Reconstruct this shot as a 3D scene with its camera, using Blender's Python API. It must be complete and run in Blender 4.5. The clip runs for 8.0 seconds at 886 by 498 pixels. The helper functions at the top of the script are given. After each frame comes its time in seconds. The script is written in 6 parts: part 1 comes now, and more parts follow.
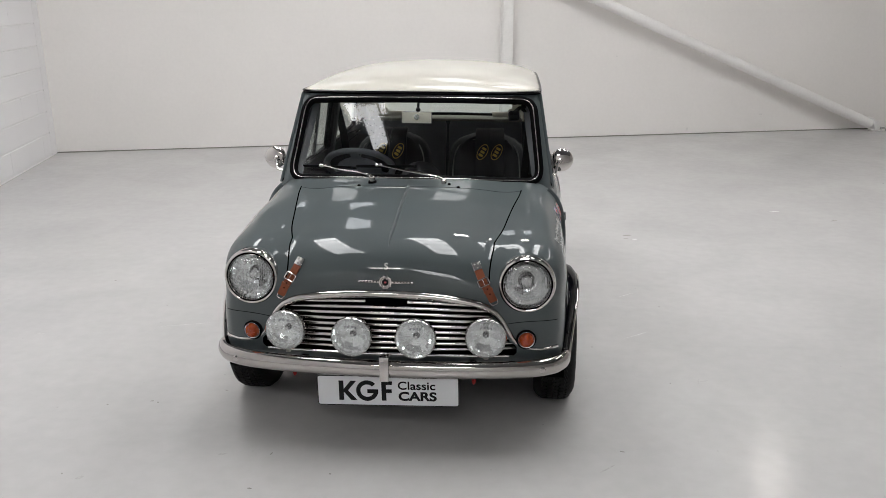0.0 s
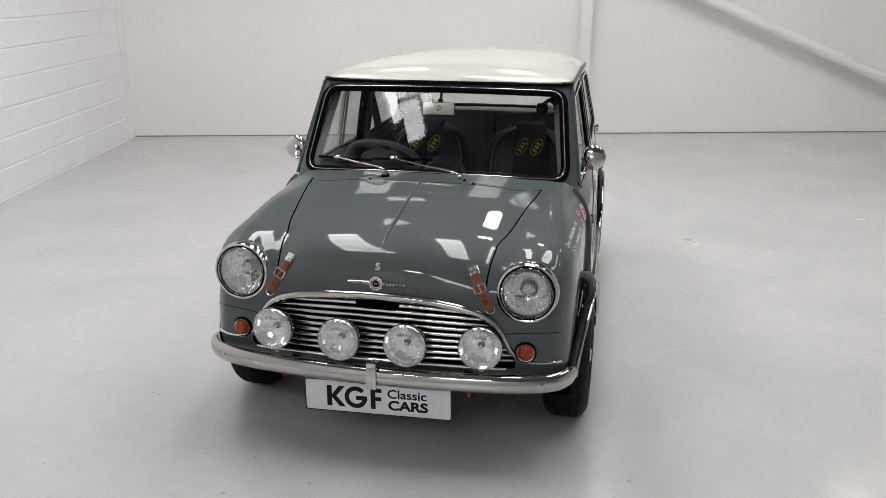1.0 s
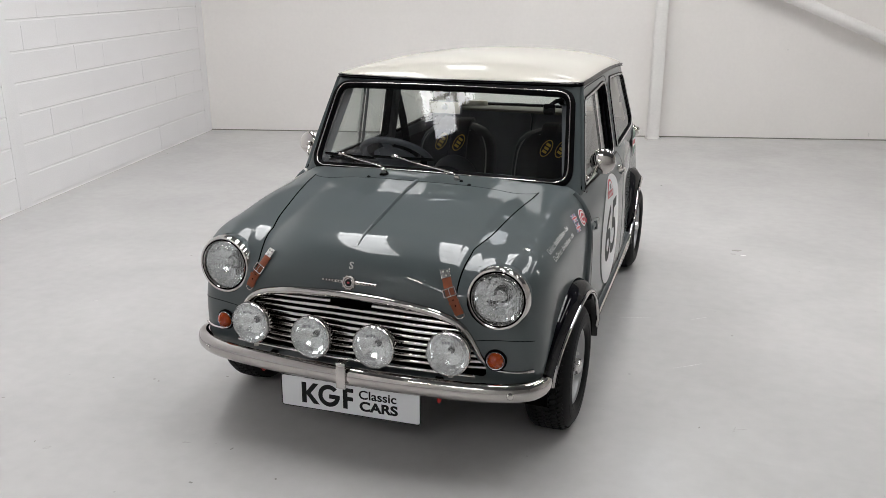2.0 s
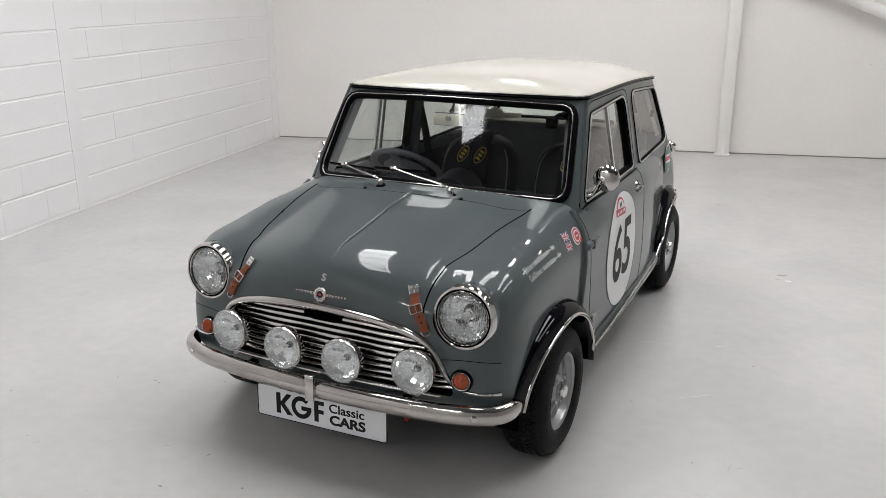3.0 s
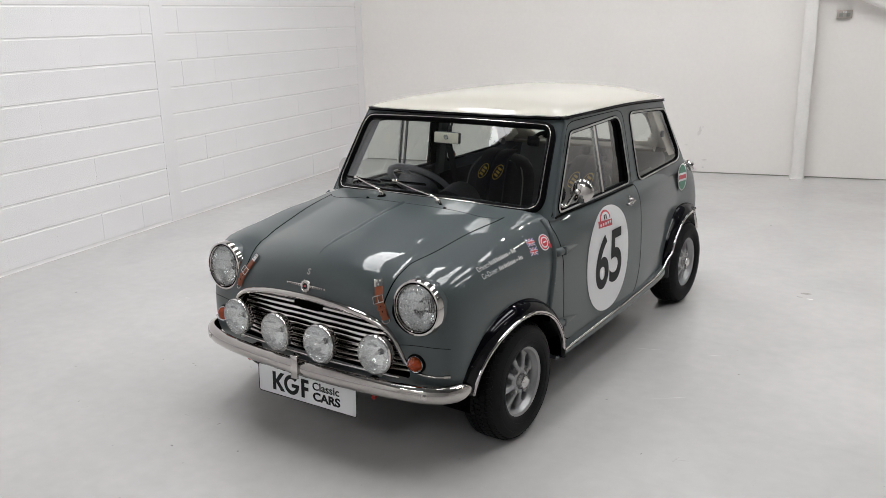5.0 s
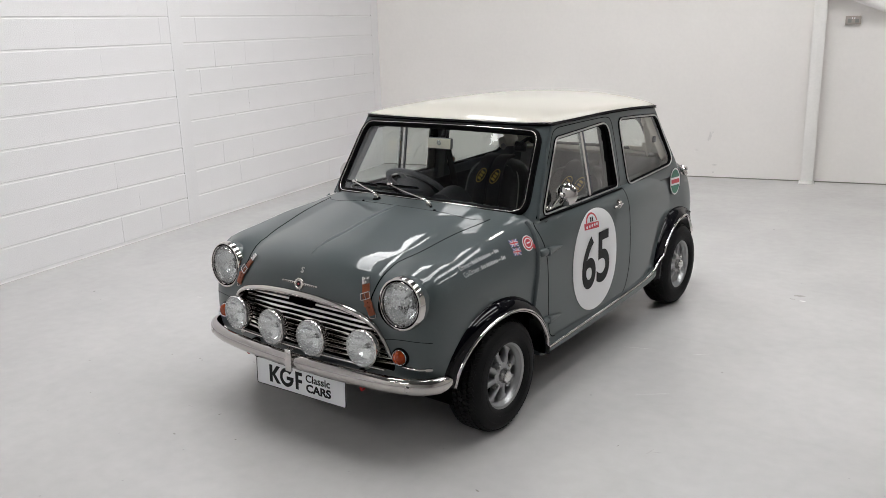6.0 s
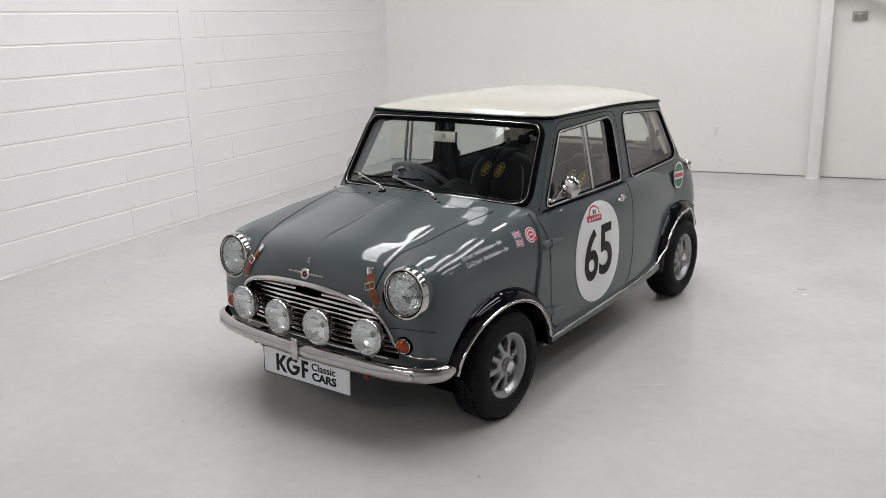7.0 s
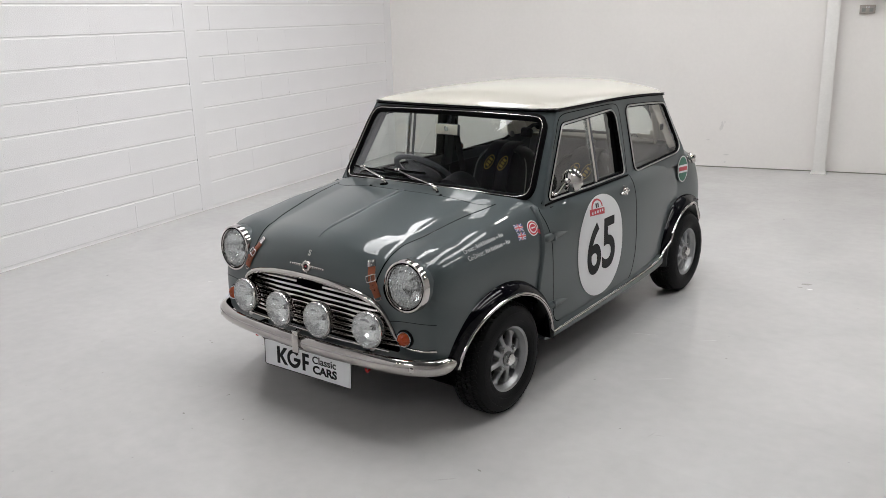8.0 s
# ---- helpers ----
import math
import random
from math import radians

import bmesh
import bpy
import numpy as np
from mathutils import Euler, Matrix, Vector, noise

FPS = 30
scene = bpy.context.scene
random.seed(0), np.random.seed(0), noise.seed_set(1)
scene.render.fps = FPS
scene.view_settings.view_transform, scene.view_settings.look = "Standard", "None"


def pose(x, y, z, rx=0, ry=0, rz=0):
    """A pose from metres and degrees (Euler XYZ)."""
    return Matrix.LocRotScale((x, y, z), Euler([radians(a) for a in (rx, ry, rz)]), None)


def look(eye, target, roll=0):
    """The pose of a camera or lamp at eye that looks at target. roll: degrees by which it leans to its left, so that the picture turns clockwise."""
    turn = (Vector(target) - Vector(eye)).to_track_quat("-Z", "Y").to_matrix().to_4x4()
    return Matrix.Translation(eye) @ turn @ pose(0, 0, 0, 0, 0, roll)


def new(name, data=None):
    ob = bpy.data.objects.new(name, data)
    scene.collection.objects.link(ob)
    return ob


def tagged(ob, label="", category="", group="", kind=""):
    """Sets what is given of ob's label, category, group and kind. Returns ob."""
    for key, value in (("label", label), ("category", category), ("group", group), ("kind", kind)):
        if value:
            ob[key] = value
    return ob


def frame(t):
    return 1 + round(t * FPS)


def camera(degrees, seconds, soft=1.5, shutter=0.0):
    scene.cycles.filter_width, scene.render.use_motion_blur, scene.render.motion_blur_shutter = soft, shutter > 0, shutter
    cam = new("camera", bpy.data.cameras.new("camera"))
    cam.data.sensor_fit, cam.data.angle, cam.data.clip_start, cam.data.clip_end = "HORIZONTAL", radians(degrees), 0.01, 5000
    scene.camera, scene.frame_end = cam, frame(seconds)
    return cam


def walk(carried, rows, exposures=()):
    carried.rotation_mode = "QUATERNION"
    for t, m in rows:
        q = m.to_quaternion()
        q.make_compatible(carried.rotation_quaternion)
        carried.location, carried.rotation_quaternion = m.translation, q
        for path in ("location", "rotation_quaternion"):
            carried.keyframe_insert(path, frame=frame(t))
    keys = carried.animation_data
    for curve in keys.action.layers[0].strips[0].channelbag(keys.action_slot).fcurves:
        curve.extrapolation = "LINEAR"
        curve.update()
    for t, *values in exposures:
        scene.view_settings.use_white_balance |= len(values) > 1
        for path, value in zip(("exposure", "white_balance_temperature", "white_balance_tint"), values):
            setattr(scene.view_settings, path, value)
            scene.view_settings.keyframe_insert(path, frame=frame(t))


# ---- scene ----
# The camera's way round the front of the car
cam = camera(55.5, 8.0, soft=0.85)
PATH = [
    (0, (0.514, -3.445, 1.731), (0.325, -1.544, 1.138), -0.2),
    (0.5, (0.685, -3.319, 1.698), (0.379, -1.436, 1.098), -0.1),
    (1, (0.852, -3.158, 1.695), (0.43, -1.301, 1.084), -0.1),
    (1.5, (1.072, -3.07, 1.69), (0.533, -1.245, 1.073), -0.1),
    (3, (1.622, -2.737, 1.681), (0.758, -1.033, 1.091), -0.1),
    (3.5, (1.844, -2.656, 1.684), (0.892, -0.996, 1.106), -0.2),
    (4, (2.035, -2.639, 1.676), (1.007, -1.019, 1.113), -0.6),
    (4.5, (2.187, -2.713, 1.682), (1.102, -1.123, 1.139), -1.0),
    (6, (2.591, -2.813, 1.716), (1.406, -1.286, 1.202), -1.6),
    (6.5, (2.63, -2.837, 1.714), (1.434, -1.319, 1.198), -1.7),
    (7, (2.645, -2.85, 1.709), (1.445, -1.337, 1.187), -1.6),
    (7.5, (2.643, -2.844, 1.701), (1.441, -1.335, 1.174), -1.5),
    (8, (2.649, -2.828, 1.697), (1.441, -1.326, 1.163), -1.5),
]
walk(cam, [(t, look(eye, target, roll)) for t, eye, target, roll in PATH], [(0, -0.07), (0.5, -0.04), (4.5, -0.02), (8, -0.05)])

SKY_GLOW, LAMP_GLOW = 10.4, 31.0

# World: a dull sky outside the closed hall
world = bpy.data.worlds.new("World")
scene.world = world
world.use_nodes = True
wn = world.node_tree.nodes
sky = wn.new("ShaderNodeTexSky")
sky.sky_type, sky.sun_disc, sky.sun_elevation, sky.sun_rotation = "NISHITA", False, radians(40), radians(150)
world.node_tree.links.new(sky.outputs["Color"], wn["Background"].inputs["Color"])
wn["Background"].inputs["Strength"].default_value = 0.1


# ---- materials ----
def nodes_of(name):
    m = bpy.data.materials.new(name)
    m.use_nodes = True
    nt = m.node_tree
    return m, nt, nt.nodes["Principled BSDF"]


def mat(name, base, rough=0.5, metal=0.0, coat=0.0, spec=0.5, vary=0.0, vscale=3.0, grain=0.0, gscale=60.0,
        bump=0.0, bscale=80.0, rvary=0.0, trans=0.0, ior=1.45, glow=0.0, sheen=0.0, pieces=0.0, aniso=0.0):
    """A surface with colour drift at a large and a small scale, uneven gloss and fine relief."""
    m, nt, b = nodes_of(name)
    L, N = nt.links.new, nt.nodes.new
    b.inputs["Base Color"].default_value = (*base, 1)
    b.inputs["Roughness"].default_value = rough
    b.inputs["Metallic"].default_value = metal
    b.inputs["Coat Weight"].default_value = coat
    b.inputs["Coat Roughness"].default_value = 0.03
    b.inputs["Specular IOR Level"].default_value = spec
    b.inputs["Transmission Weight"].default_value = trans
    b.inputs["IOR"].default_value = ior
    b.inputs["Sheen Weight"].default_value = sheen
    if glow:
        b.inputs["Emission Color"].default_value = (*base, 1)
        b.inputs["Emission Strength"].default_value = glow
    tc = N("ShaderNodeTexCoord")

    def noise_tex(scale, detail):
        n = N("ShaderNodeTexNoise")
        n.inputs["Scale"].default_value, n.inputs["Detail"].default_value = scale, detail
        L(tc.outputs["Object"], n.inputs["Vector"])
        return n.outputs["Fac"]

    if vary or grain or pieces:
        total = N("ShaderNodeValue").outputs[0]
        total.default_value = 1.0
        for amount, scale, detail in ((vary, vscale, 4), (grain, gscale, 6)):
            if amount:
                r = N("ShaderNodeMapRange")
                r.inputs["From Min"].default_value, r.inputs["From Max"].default_value = 0.3, 0.7
                r.inputs["To Min"].default_value, r.inputs["To Max"].default_value = 1 - amount, 1 + amount
                L(noise_tex(scale, detail), r.inputs["Value"])
                x = N("ShaderNodeMath")
                x.operation = "MULTIPLY"
                L(total, x.inputs[0]), L(r.outputs[0], x.inputs[1])
                total = x.outputs[0]
        if pieces:
            r = N("ShaderNodeMapRange")
            r.inputs["To Min"].default_value, r.inputs["To Max"].default_value = 1 - pieces, 1 + pieces
            L(N("ShaderNodeObjectInfo").outputs["Random"], r.inputs["Value"])
            x = N("ShaderNodeMath")
            x.operation = "MULTIPLY"
            L(total, x.inputs[0]), L(r.outputs[0], x.inputs[1])
            total = x.outputs[0]
        v = N("ShaderNodeVectorMath")
        v.operation = "SCALE"
        v.inputs[0].default_value = base
        L(total, v.inputs["Scale"])
        L(v.outputs[0], b.inputs["Base Color"])
    if rvary:
        r = N("ShaderNodeMapRange")
        r.inputs["From Min"].default_value, r.inputs["From Max"].default_value = 0.3, 0.7
        r.inputs["To Min"].default_value, r.inputs["To Max"].default_value = max(0, rough - rvary), rough + rvary
        L(noise_tex(vscale * 1.7, 5), r.inputs["Value"])
        L(r.outputs[0], b.inputs["Roughness"])
    if bump:
        n = N("ShaderNodeBump")
        n.inputs["Strength"].default_value, n.inputs["Distance"].default_value = bump, 0.002
        L(noise_tex(bscale, 5), n.inputs["Height"])
        L(n.outputs[0], b.inputs["Normal"])
    return m


def floor_mat():
    """Pale grey floor paint: cloudy wear, dark specks, faint scuffs, uneven satin gloss."""
    m, nt, b = nodes_of("floor_paint")
    L, N = nt.links.new, nt.nodes.new
    tc = N("ShaderNodeTexCoord")

    def tex(kind, scale, **more):
        n = N(kind)
        n.inputs["Scale"].default_value = scale
        for k, v in more.items():
            n.inputs[k].default_value = v
        L(tc.outputs["Object"], n.inputs["Vector"])
        return n

    def ranged(out, a, b_, c, d):
        r = N("ShaderNodeMapRange")
        for k, v in zip(("From Min", "From Max", "To Min", "To Max"), (a, b_, c, d)):
            r.inputs[k].default_value = v
        L(out, r.inputs["Value"])
        return r.outputs[0]

    def times(a, b_):
        x = N("ShaderNodeMath")
        x.operation = "MULTIPLY"
        L(a, x.inputs[0]), L(b_, x.inputs[1])
        return x.outputs[0]

    cloud = ranged(tex("ShaderNodeTexNoise", 1.3, Detail=7, Distortion=0.8).outputs["Fac"], 0.3, 0.7, 0.945, 1.045)
    fine = ranged(tex("ShaderNodeTexNoise", 14, Detail=8).outputs["Fac"], 0.3, 0.7, 0.968, 1.024)
    speck = ranged(tex("ShaderNodeTexVoronoi", 2.2).outputs["Distance"], 0.010, 0.024, 0.45, 1.0)
    speck2 = ranged(tex("ShaderNodeTexVoronoi", 7.0).outputs["Distance"], 0.014, 0.04, 0.80, 1.0)
    scuff = N("ShaderNodeTexNoise")
    scuff.inputs["Scale"].default_value, scuff.inputs["Detail"].default_value = 1.0, 3
    mp = N("ShaderNodeMapping")
    mp.inputs["Scale"].default_value, mp.inputs["Rotation"].default_value = (0.7, 16, 1), (0, 0, 0.6)
    L(tc.outputs["Object"], mp.inputs["Vector"]), L(mp.outputs[0], scuff.inputs["Vector"])
    scuffs = ranged(scuff.outputs["Fac"], 0.60, 0.85, 1.0, 0.97)
    v = N("ShaderNodeVectorMath")
    v.operation = "SCALE"
    v.inputs[0].default_value = (0.530, 0.522, 0.514)
    L(times(times(times(cloud, fine), times(speck, speck2)), scuffs), v.inputs["Scale"])
    L(v.outputs[0], b.inputs["Base Color"])
    L(ranged(tex("ShaderNodeTexNoise", 2.3, Detail=6).outputs["Fac"], 0.2, 0.8, 0.145, 0.235), b.inputs["Roughness"])
    n = N("ShaderNodeBump")
    n.inputs["Strength"].default_value, n.inputs["Distance"].default_value = 0.05, 0.002
    L(tex("ShaderNodeTexNoise", 85, Detail=3).outputs["Fac"], n.inputs["Height"])
    L(n.outputs[0], b.inputs["Normal"])
    b.inputs["Specular IOR Level"].default_value = 0.45
    return m


FLOOR = floor_mat()
BLOCK = mat("block_paint", (0.872, 0.862, 0.868), 0.55, vary=0.025, vscale=1.2, grain=0.02, gscale=90, bump=0.5, bscale=130, pieces=0.003)
MORTAR = mat("mortar_paint", (0.86, 0.855, 0.85), 0.7, vary=0.03, bump=0.6, bscale=90)
WALL = mat("wall_paint", (0.85, 0.822, 0.795), 0.5, vary=0.03, vscale=0.6, grain=0.012, gscale=30, bump=0.15, bscale=50)
SCUFF = mat("scuff", (0.26, 0.25, 0.235), 0.7, vary=0.25, vscale=60)
SCUFF_F = mat("faint_scuff", (0.40, 0.39, 0.38), 0.5, vary=0.15, vscale=60)
SCRATCH = mat("pale_scratch", (0.60, 0.595, 0.59), 0.5, vary=0.1, vscale=60)
JOINT = mat("joint_dirt", (0.22, 0.21, 0.19), 0.8, vary=0.3, vscale=5)
STEEL_W = mat("painted_steel", (0.85, 0.832, 0.81), 0.4, vary=0.03, grain=0.02, gscale=40, bump=0.1)
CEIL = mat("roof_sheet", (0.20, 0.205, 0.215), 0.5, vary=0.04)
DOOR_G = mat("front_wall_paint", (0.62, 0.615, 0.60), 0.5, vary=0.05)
BEAM = mat("beam_grey", (0.25, 0.26, 0.28), 0.5, vary=0.05)
SKYLIGHT = mat("rooflight_sheet", (0.982, 0.98, 0.985), 0.5, glow=SKY_GLOW, vary=0.05, vscale=6)
# Sheet with a quarter of the glow, so its bonnet reflections stay dim
SKYLIGHT_D = mat("dim_rooflight_sheet", (0.95, 0.98, 1.02), 0.5, glow=SKY_GLOW * 0.24, vary=0.08, vscale=6)
SKYLIGHT_P = mat("pendant_diffuser", (0.97, 0.98, 1.0), 0.5, glow=SKY_GLOW * 0.75, vary=0.05, vscale=6)
TUBE = mat("lamp_tube", (1.0, 0.965, 0.925), 0.5, glow=LAMP_GLOW)
PAINT = mat("grey_paint", (0.073, 0.089, 0.093), 0.4, coat=0.85, spec=0.12, vary=0.02, vscale=2, grain=0.012, gscale=200)
CREAM = mat("cream_paint", (0.585, 0.56, 0.495), 0.4, coat=0.8, spec=0.2, vary=0.02, vscale=2)
BLACK_P = mat("black_gloss", (0.0015, 0.0015, 0.003), 0.3, coat=0.5, spec=0.0, vary=0.1)
RUBBER = mat("black_rubber", (0.003, 0.003, 0.0034), 0.4, spec=0.025, vary=0.15, vscale=8, bump=0.1)
TYRE = mat("tyre_rubber", (0.007, 0.007, 0.0075), 0.6, spec=0.2, vary=0.2, vscale=9, grain=0.15, gscale=120, bump=0.25, bscale=200)
GAP = mat("shut_line_black", (0.0015, 0.0015, 0.0016), 0.9, spec=0.0, vary=0.1)
CHROME = mat("chrome", (0.58, 0.555, 0.54), 0.05, metal=1.0, rvary=0.03, vscale=6)
CHROME_B = mat("bumper_chrome", (0.50, 0.475, 0.46), 0.06, metal=1.0, rvary=0.04, vscale=5)
CHROME_S = mat("satin_chrome", (0.72, 0.71, 0.70), 0.2, metal=1.0, rvary=0.05, vscale=9)
SLAT = mat("slat_metal", (0.62, 0.595, 0.58), 0.13, metal=1.0, rvary=0.05, vscale=9)
BARE = mat("wheel_silver", (0.36, 0.365, 0.37), 0.40, metal=0.7, rvary=0.06, vscale=14, grain=0.03)
NICKEL = mat("dull_metal", (0.45, 0.45, 0.44), 0.35, metal=1.0, vary=0.1)
UNDER = mat("underseal", (0.003, 0.003, 0.003), 0.9, spec=0.0, vary=0.2)
TRIM = mat("dark_vinyl", (0.017, 0.017, 0.020), 0.5, spec=0.3, vary=0.12, vscale=10, bump=0.3, bscale=400)
PIPE = mat("grey_piping", (0.22, 0.22, 0.21), 0.5, vary=0.1)
WHEEL_G = mat("grey_leather", (0.15, 0.155, 0.175), 0.55, spec=0.3, vary=0.1, vscale=12, bump=0.2, bscale=400)
TRIM_G = mat("grey_vinyl", (0.12, 0.122, 0.135), 0.5, vary=0.08, vscale=8, bump=0.3, bscale=400)
CLOTH = mat("black_cloth", (0.009, 0.009, 0.010), 0.85, spec=0.15, vary=0.15, vscale=12, bump=0.4, bscale=500, sheen=0.2)
SHELF = mat("shelf_trim", (0.17, 0.158, 0.132), 0.8, vary=0.06, bump=0.2, bscale=300)
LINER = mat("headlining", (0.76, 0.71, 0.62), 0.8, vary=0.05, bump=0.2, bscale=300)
LEATHER = mat("tan_leather", (0.20, 0.047, 0.014), 0.42, vary=0.18, vscale=25, grain=0.1, gscale=300, bump=0.4, bscale=500)
AMBER = mat("amber_lens", (0.33, 0.036, 0.003), 0.15, coat=1.0, spec=0.2, vary=0.1, vscale=40)
RED = mat("red_paint", (0.45, 0.02, 0.02), 0.4, vary=0.1)
WHITE_V = mat("white_vinyl", (0.78, 0.78, 0.79), 0.35, coat=0.3, vary=0.02)
BLACK_V = mat("black_vinyl", (0.006, 0.006, 0.007), 0.5, coat=0.08, spec=0.2, vary=0.1)
RED_V = mat("red_vinyl", (0.55, 0.05, 0.07), 0.4, coat=0.3, vary=0.05)
BLUE_V = mat("blue_vinyl", (0.05, 0.06, 0.22), 0.4, coat=0.3, vary=0.05)
GREEN_V = mat("green_vinyl", (0.02, 0.16, 0.10), 0.4, coat=0.3, vary=0.05)
YELLOW = mat("yellow_thread", (0.55, 0.36, 0.05), 0.7, vary=0.1)
PLATE_W = mat("plate_white", (0.74, 0.75, 0.77), 0.3, coat=0.3, vary=0.015)
LAMP_IN = mat("lamp_reflector", (0.96, 0.965, 0.97), 0.09, metal=1.0)
PLUG = mat("socket_metal", (0.36, 0.325, 0.295), 0.5, metal=0.25, vary=0.1)
SMUDGE = mat("wall_smudge", (0.735, 0.712, 0.69), 0.6, vary=0.06, vscale=40)


def shine(nt, low, high):
    """How much a thin sheet mirrors, from straight on to grazing, alike from both sides."""
    N, L = nt.nodes.new, nt.links.new
    lw, pw, r = N("ShaderNodeLayerWeight"), N("ShaderNodeMath"), N("ShaderNodeMapRange")
    lw.inputs["Blend"].default_value = 0.5
    pw.operation, pw.inputs[1].default_value = "POWER", 4.0
    r.inputs["To Min"].default_value, r.inputs["To Max"].default_value = low, high
    L(lw.outputs["Facing"], pw.inputs[0]), L(pw.outputs[0], r.inputs["Value"])
    return r.outputs[0]


def pane_mat(name, clear, low=0.05):
    """Thin window glass: passes light straight and mirrors by the angle."""
    m, nt, b = nodes_of(name)
    N, L = nt.nodes.new, nt.links.new
    t, g, mix = N("ShaderNodeBsdfTransparent"), N("ShaderNodeBsdfGlossy"), N("ShaderNodeMixShader")
    t.inputs["Color"].default_value = (*clear, 1)
    g.inputs["Roughness"].default_value = 0.04
    L(shine(nt, low, 0.9), mix.inputs[0]), L(t.outputs[0], mix.inputs[1]), L(g.outputs[0], mix.inputs[2])
    L(mix.outputs[0], nt.nodes["Material Output"].inputs["Surface"])
    return m


PANE = pane_mat("window_glass", (0.86, 0.90, 0.88), 0.07)
PANE_S = pane_mat("side_window_glass", (0.86, 0.89, 0.87), 0.22)


def lens_mat(name, milk, pitch):
    """Patterned lamp glass: mostly clear, a little milky, with a rippled shine."""
    m, nt, b = nodes_of(name)
    N, L = nt.nodes.new, nt.links.new
    t, g, d = N("ShaderNodeBsdfTransparent"), N("ShaderNodeBsdfGlossy"), N("ShaderNodeBsdfDiffuse")
    m1, m2 = N("ShaderNodeMixShader"), N("ShaderNodeMixShader")
    tc, w, bp = N("ShaderNodeTexCoord"), N("ShaderNodeTexWave"), N("ShaderNodeBump")
    w.bands_direction, w.wave_profile = "X", "SIN"
    for k, v in (("Scale", 0.314 / pitch), ("Distortion", 1.2), ("Detail", 1), ("Detail Scale", 0.7)):
        w.inputs[k].default_value = v
    bp.inputs["Strength"].default_value, bp.inputs["Distance"].default_value = 0.6, 0.0015
    L(tc.outputs["Object"], w.inputs["Vector"]), L(w.outputs["Fac"], bp.inputs["Height"])
    L(bp.outputs[0], g.inputs["Normal"])
    t.inputs["Color"].default_value = (0.97, 0.98, 0.98, 1)
    d.inputs["Color"].default_value = (0.92, 0.93, 0.94, 1)
    g.inputs["Roughness"].default_value = 0.05
    m1.inputs[0].default_value = milk
    L(t.outputs[0], m1.inputs[1]), L(d.outputs[0], m1.inputs[2])
    L(shine(nt, 0.07, 0.8), m2.inputs[0]), L(m1.outputs[0], m2.inputs[1]), L(g.outputs[0], m2.inputs[2])
    L(m2.outputs[0], nt.nodes["Material Output"].inputs["Surface"])
    return m


LENS = lens_mat("lamp_glass", 0.035, 0.0065)
LENS_F = lens_mat("lamp_glass_milky", 0.10, 0.010)
EDGE = lens_mat("lamp_glass_edge", 0.22, 0.010)
FLUTE = lens_mat("lamp_glass_flute", 0.20, 0.004)
FRAME = mat("frame_metal", (0.55, 0.55, 0.54), 0.32, metal=1.0, rvary=0.05, vscale=9)


# ---- mesh tools ----
def thing(name, at, label, category, group="", kind=""):
    e = new(name)
    e.empty_display_size = 0.1
    e.matrix_basis = at if isinstance(at, Matrix) else Matrix.Translation(at)
    return tagged(e, label, category, group, kind)


def put(name, verts, faces, material, parent=None, label="", angle=35, thick=0.0, offset=-1.0, smooth=True):
    """Links a mesh from world coordinates as one object, kept where it is under its parent."""
    me = bpy.data.meshes.new(name)
    me.from_pydata([tuple(v) for v in verts], [], [tuple(f) for f in faces])
    me.update()
    return finish(name, me, material, parent, label, angle, thick, offset, smooth)


def finish(name, me, material, parent, label, angle, thick=0.0, offset=-1.0, smooth=True):
    me.materials.append(material)
    if smooth:
        me.polygons.foreach_set("use_smooth", [True] * len(me.polygons))
        me.set_sharp_from_angle(angle=radians(angle))
    ob = new(name, me)
    if parent:
        ob.parent = parent
        ob.matrix_parent_inverse = parent_world(parent).inverted()
    if thick:
        s = ob.modifiers.new("thickness", "SOLIDIFY")
        s.thickness, s.offset = thick, offset
    if label:
        tagged(ob, label)
    return ob


def parent_world(o):
    m = o.matrix_basis.copy()
    while o.parent:
        m = o.parent.matrix_basis @ o.matrix_parent_inverse @ m
        o = o.parent
    return m


def part(name, bm, material, parent, label="", angle=35):
    bmesh.ops.recalc_face_normals(bm, faces=bm.faces)
    me = bpy.data.meshes.new(name)
    bm.to_mesh(me)
    bm.free()
    return finish(name, me, material, parent, label, angle)


def box(size, m=Matrix(), bevel=0.0, segs=2, bm=None):
    bm = bm or bmesh.new()
    v = bmesh.ops.create_cube(bm, size=1.0, matrix=m @ Matrix.Diagonal((*size, 1)))["verts"]
    if bevel:
        edges = {e for w in v for e in w.link_edges}
        bmesh.ops.bevel(bm, geom=list(edges), offset=bevel, segments=segs, profile=0.5, affect="EDGES")
    return bm


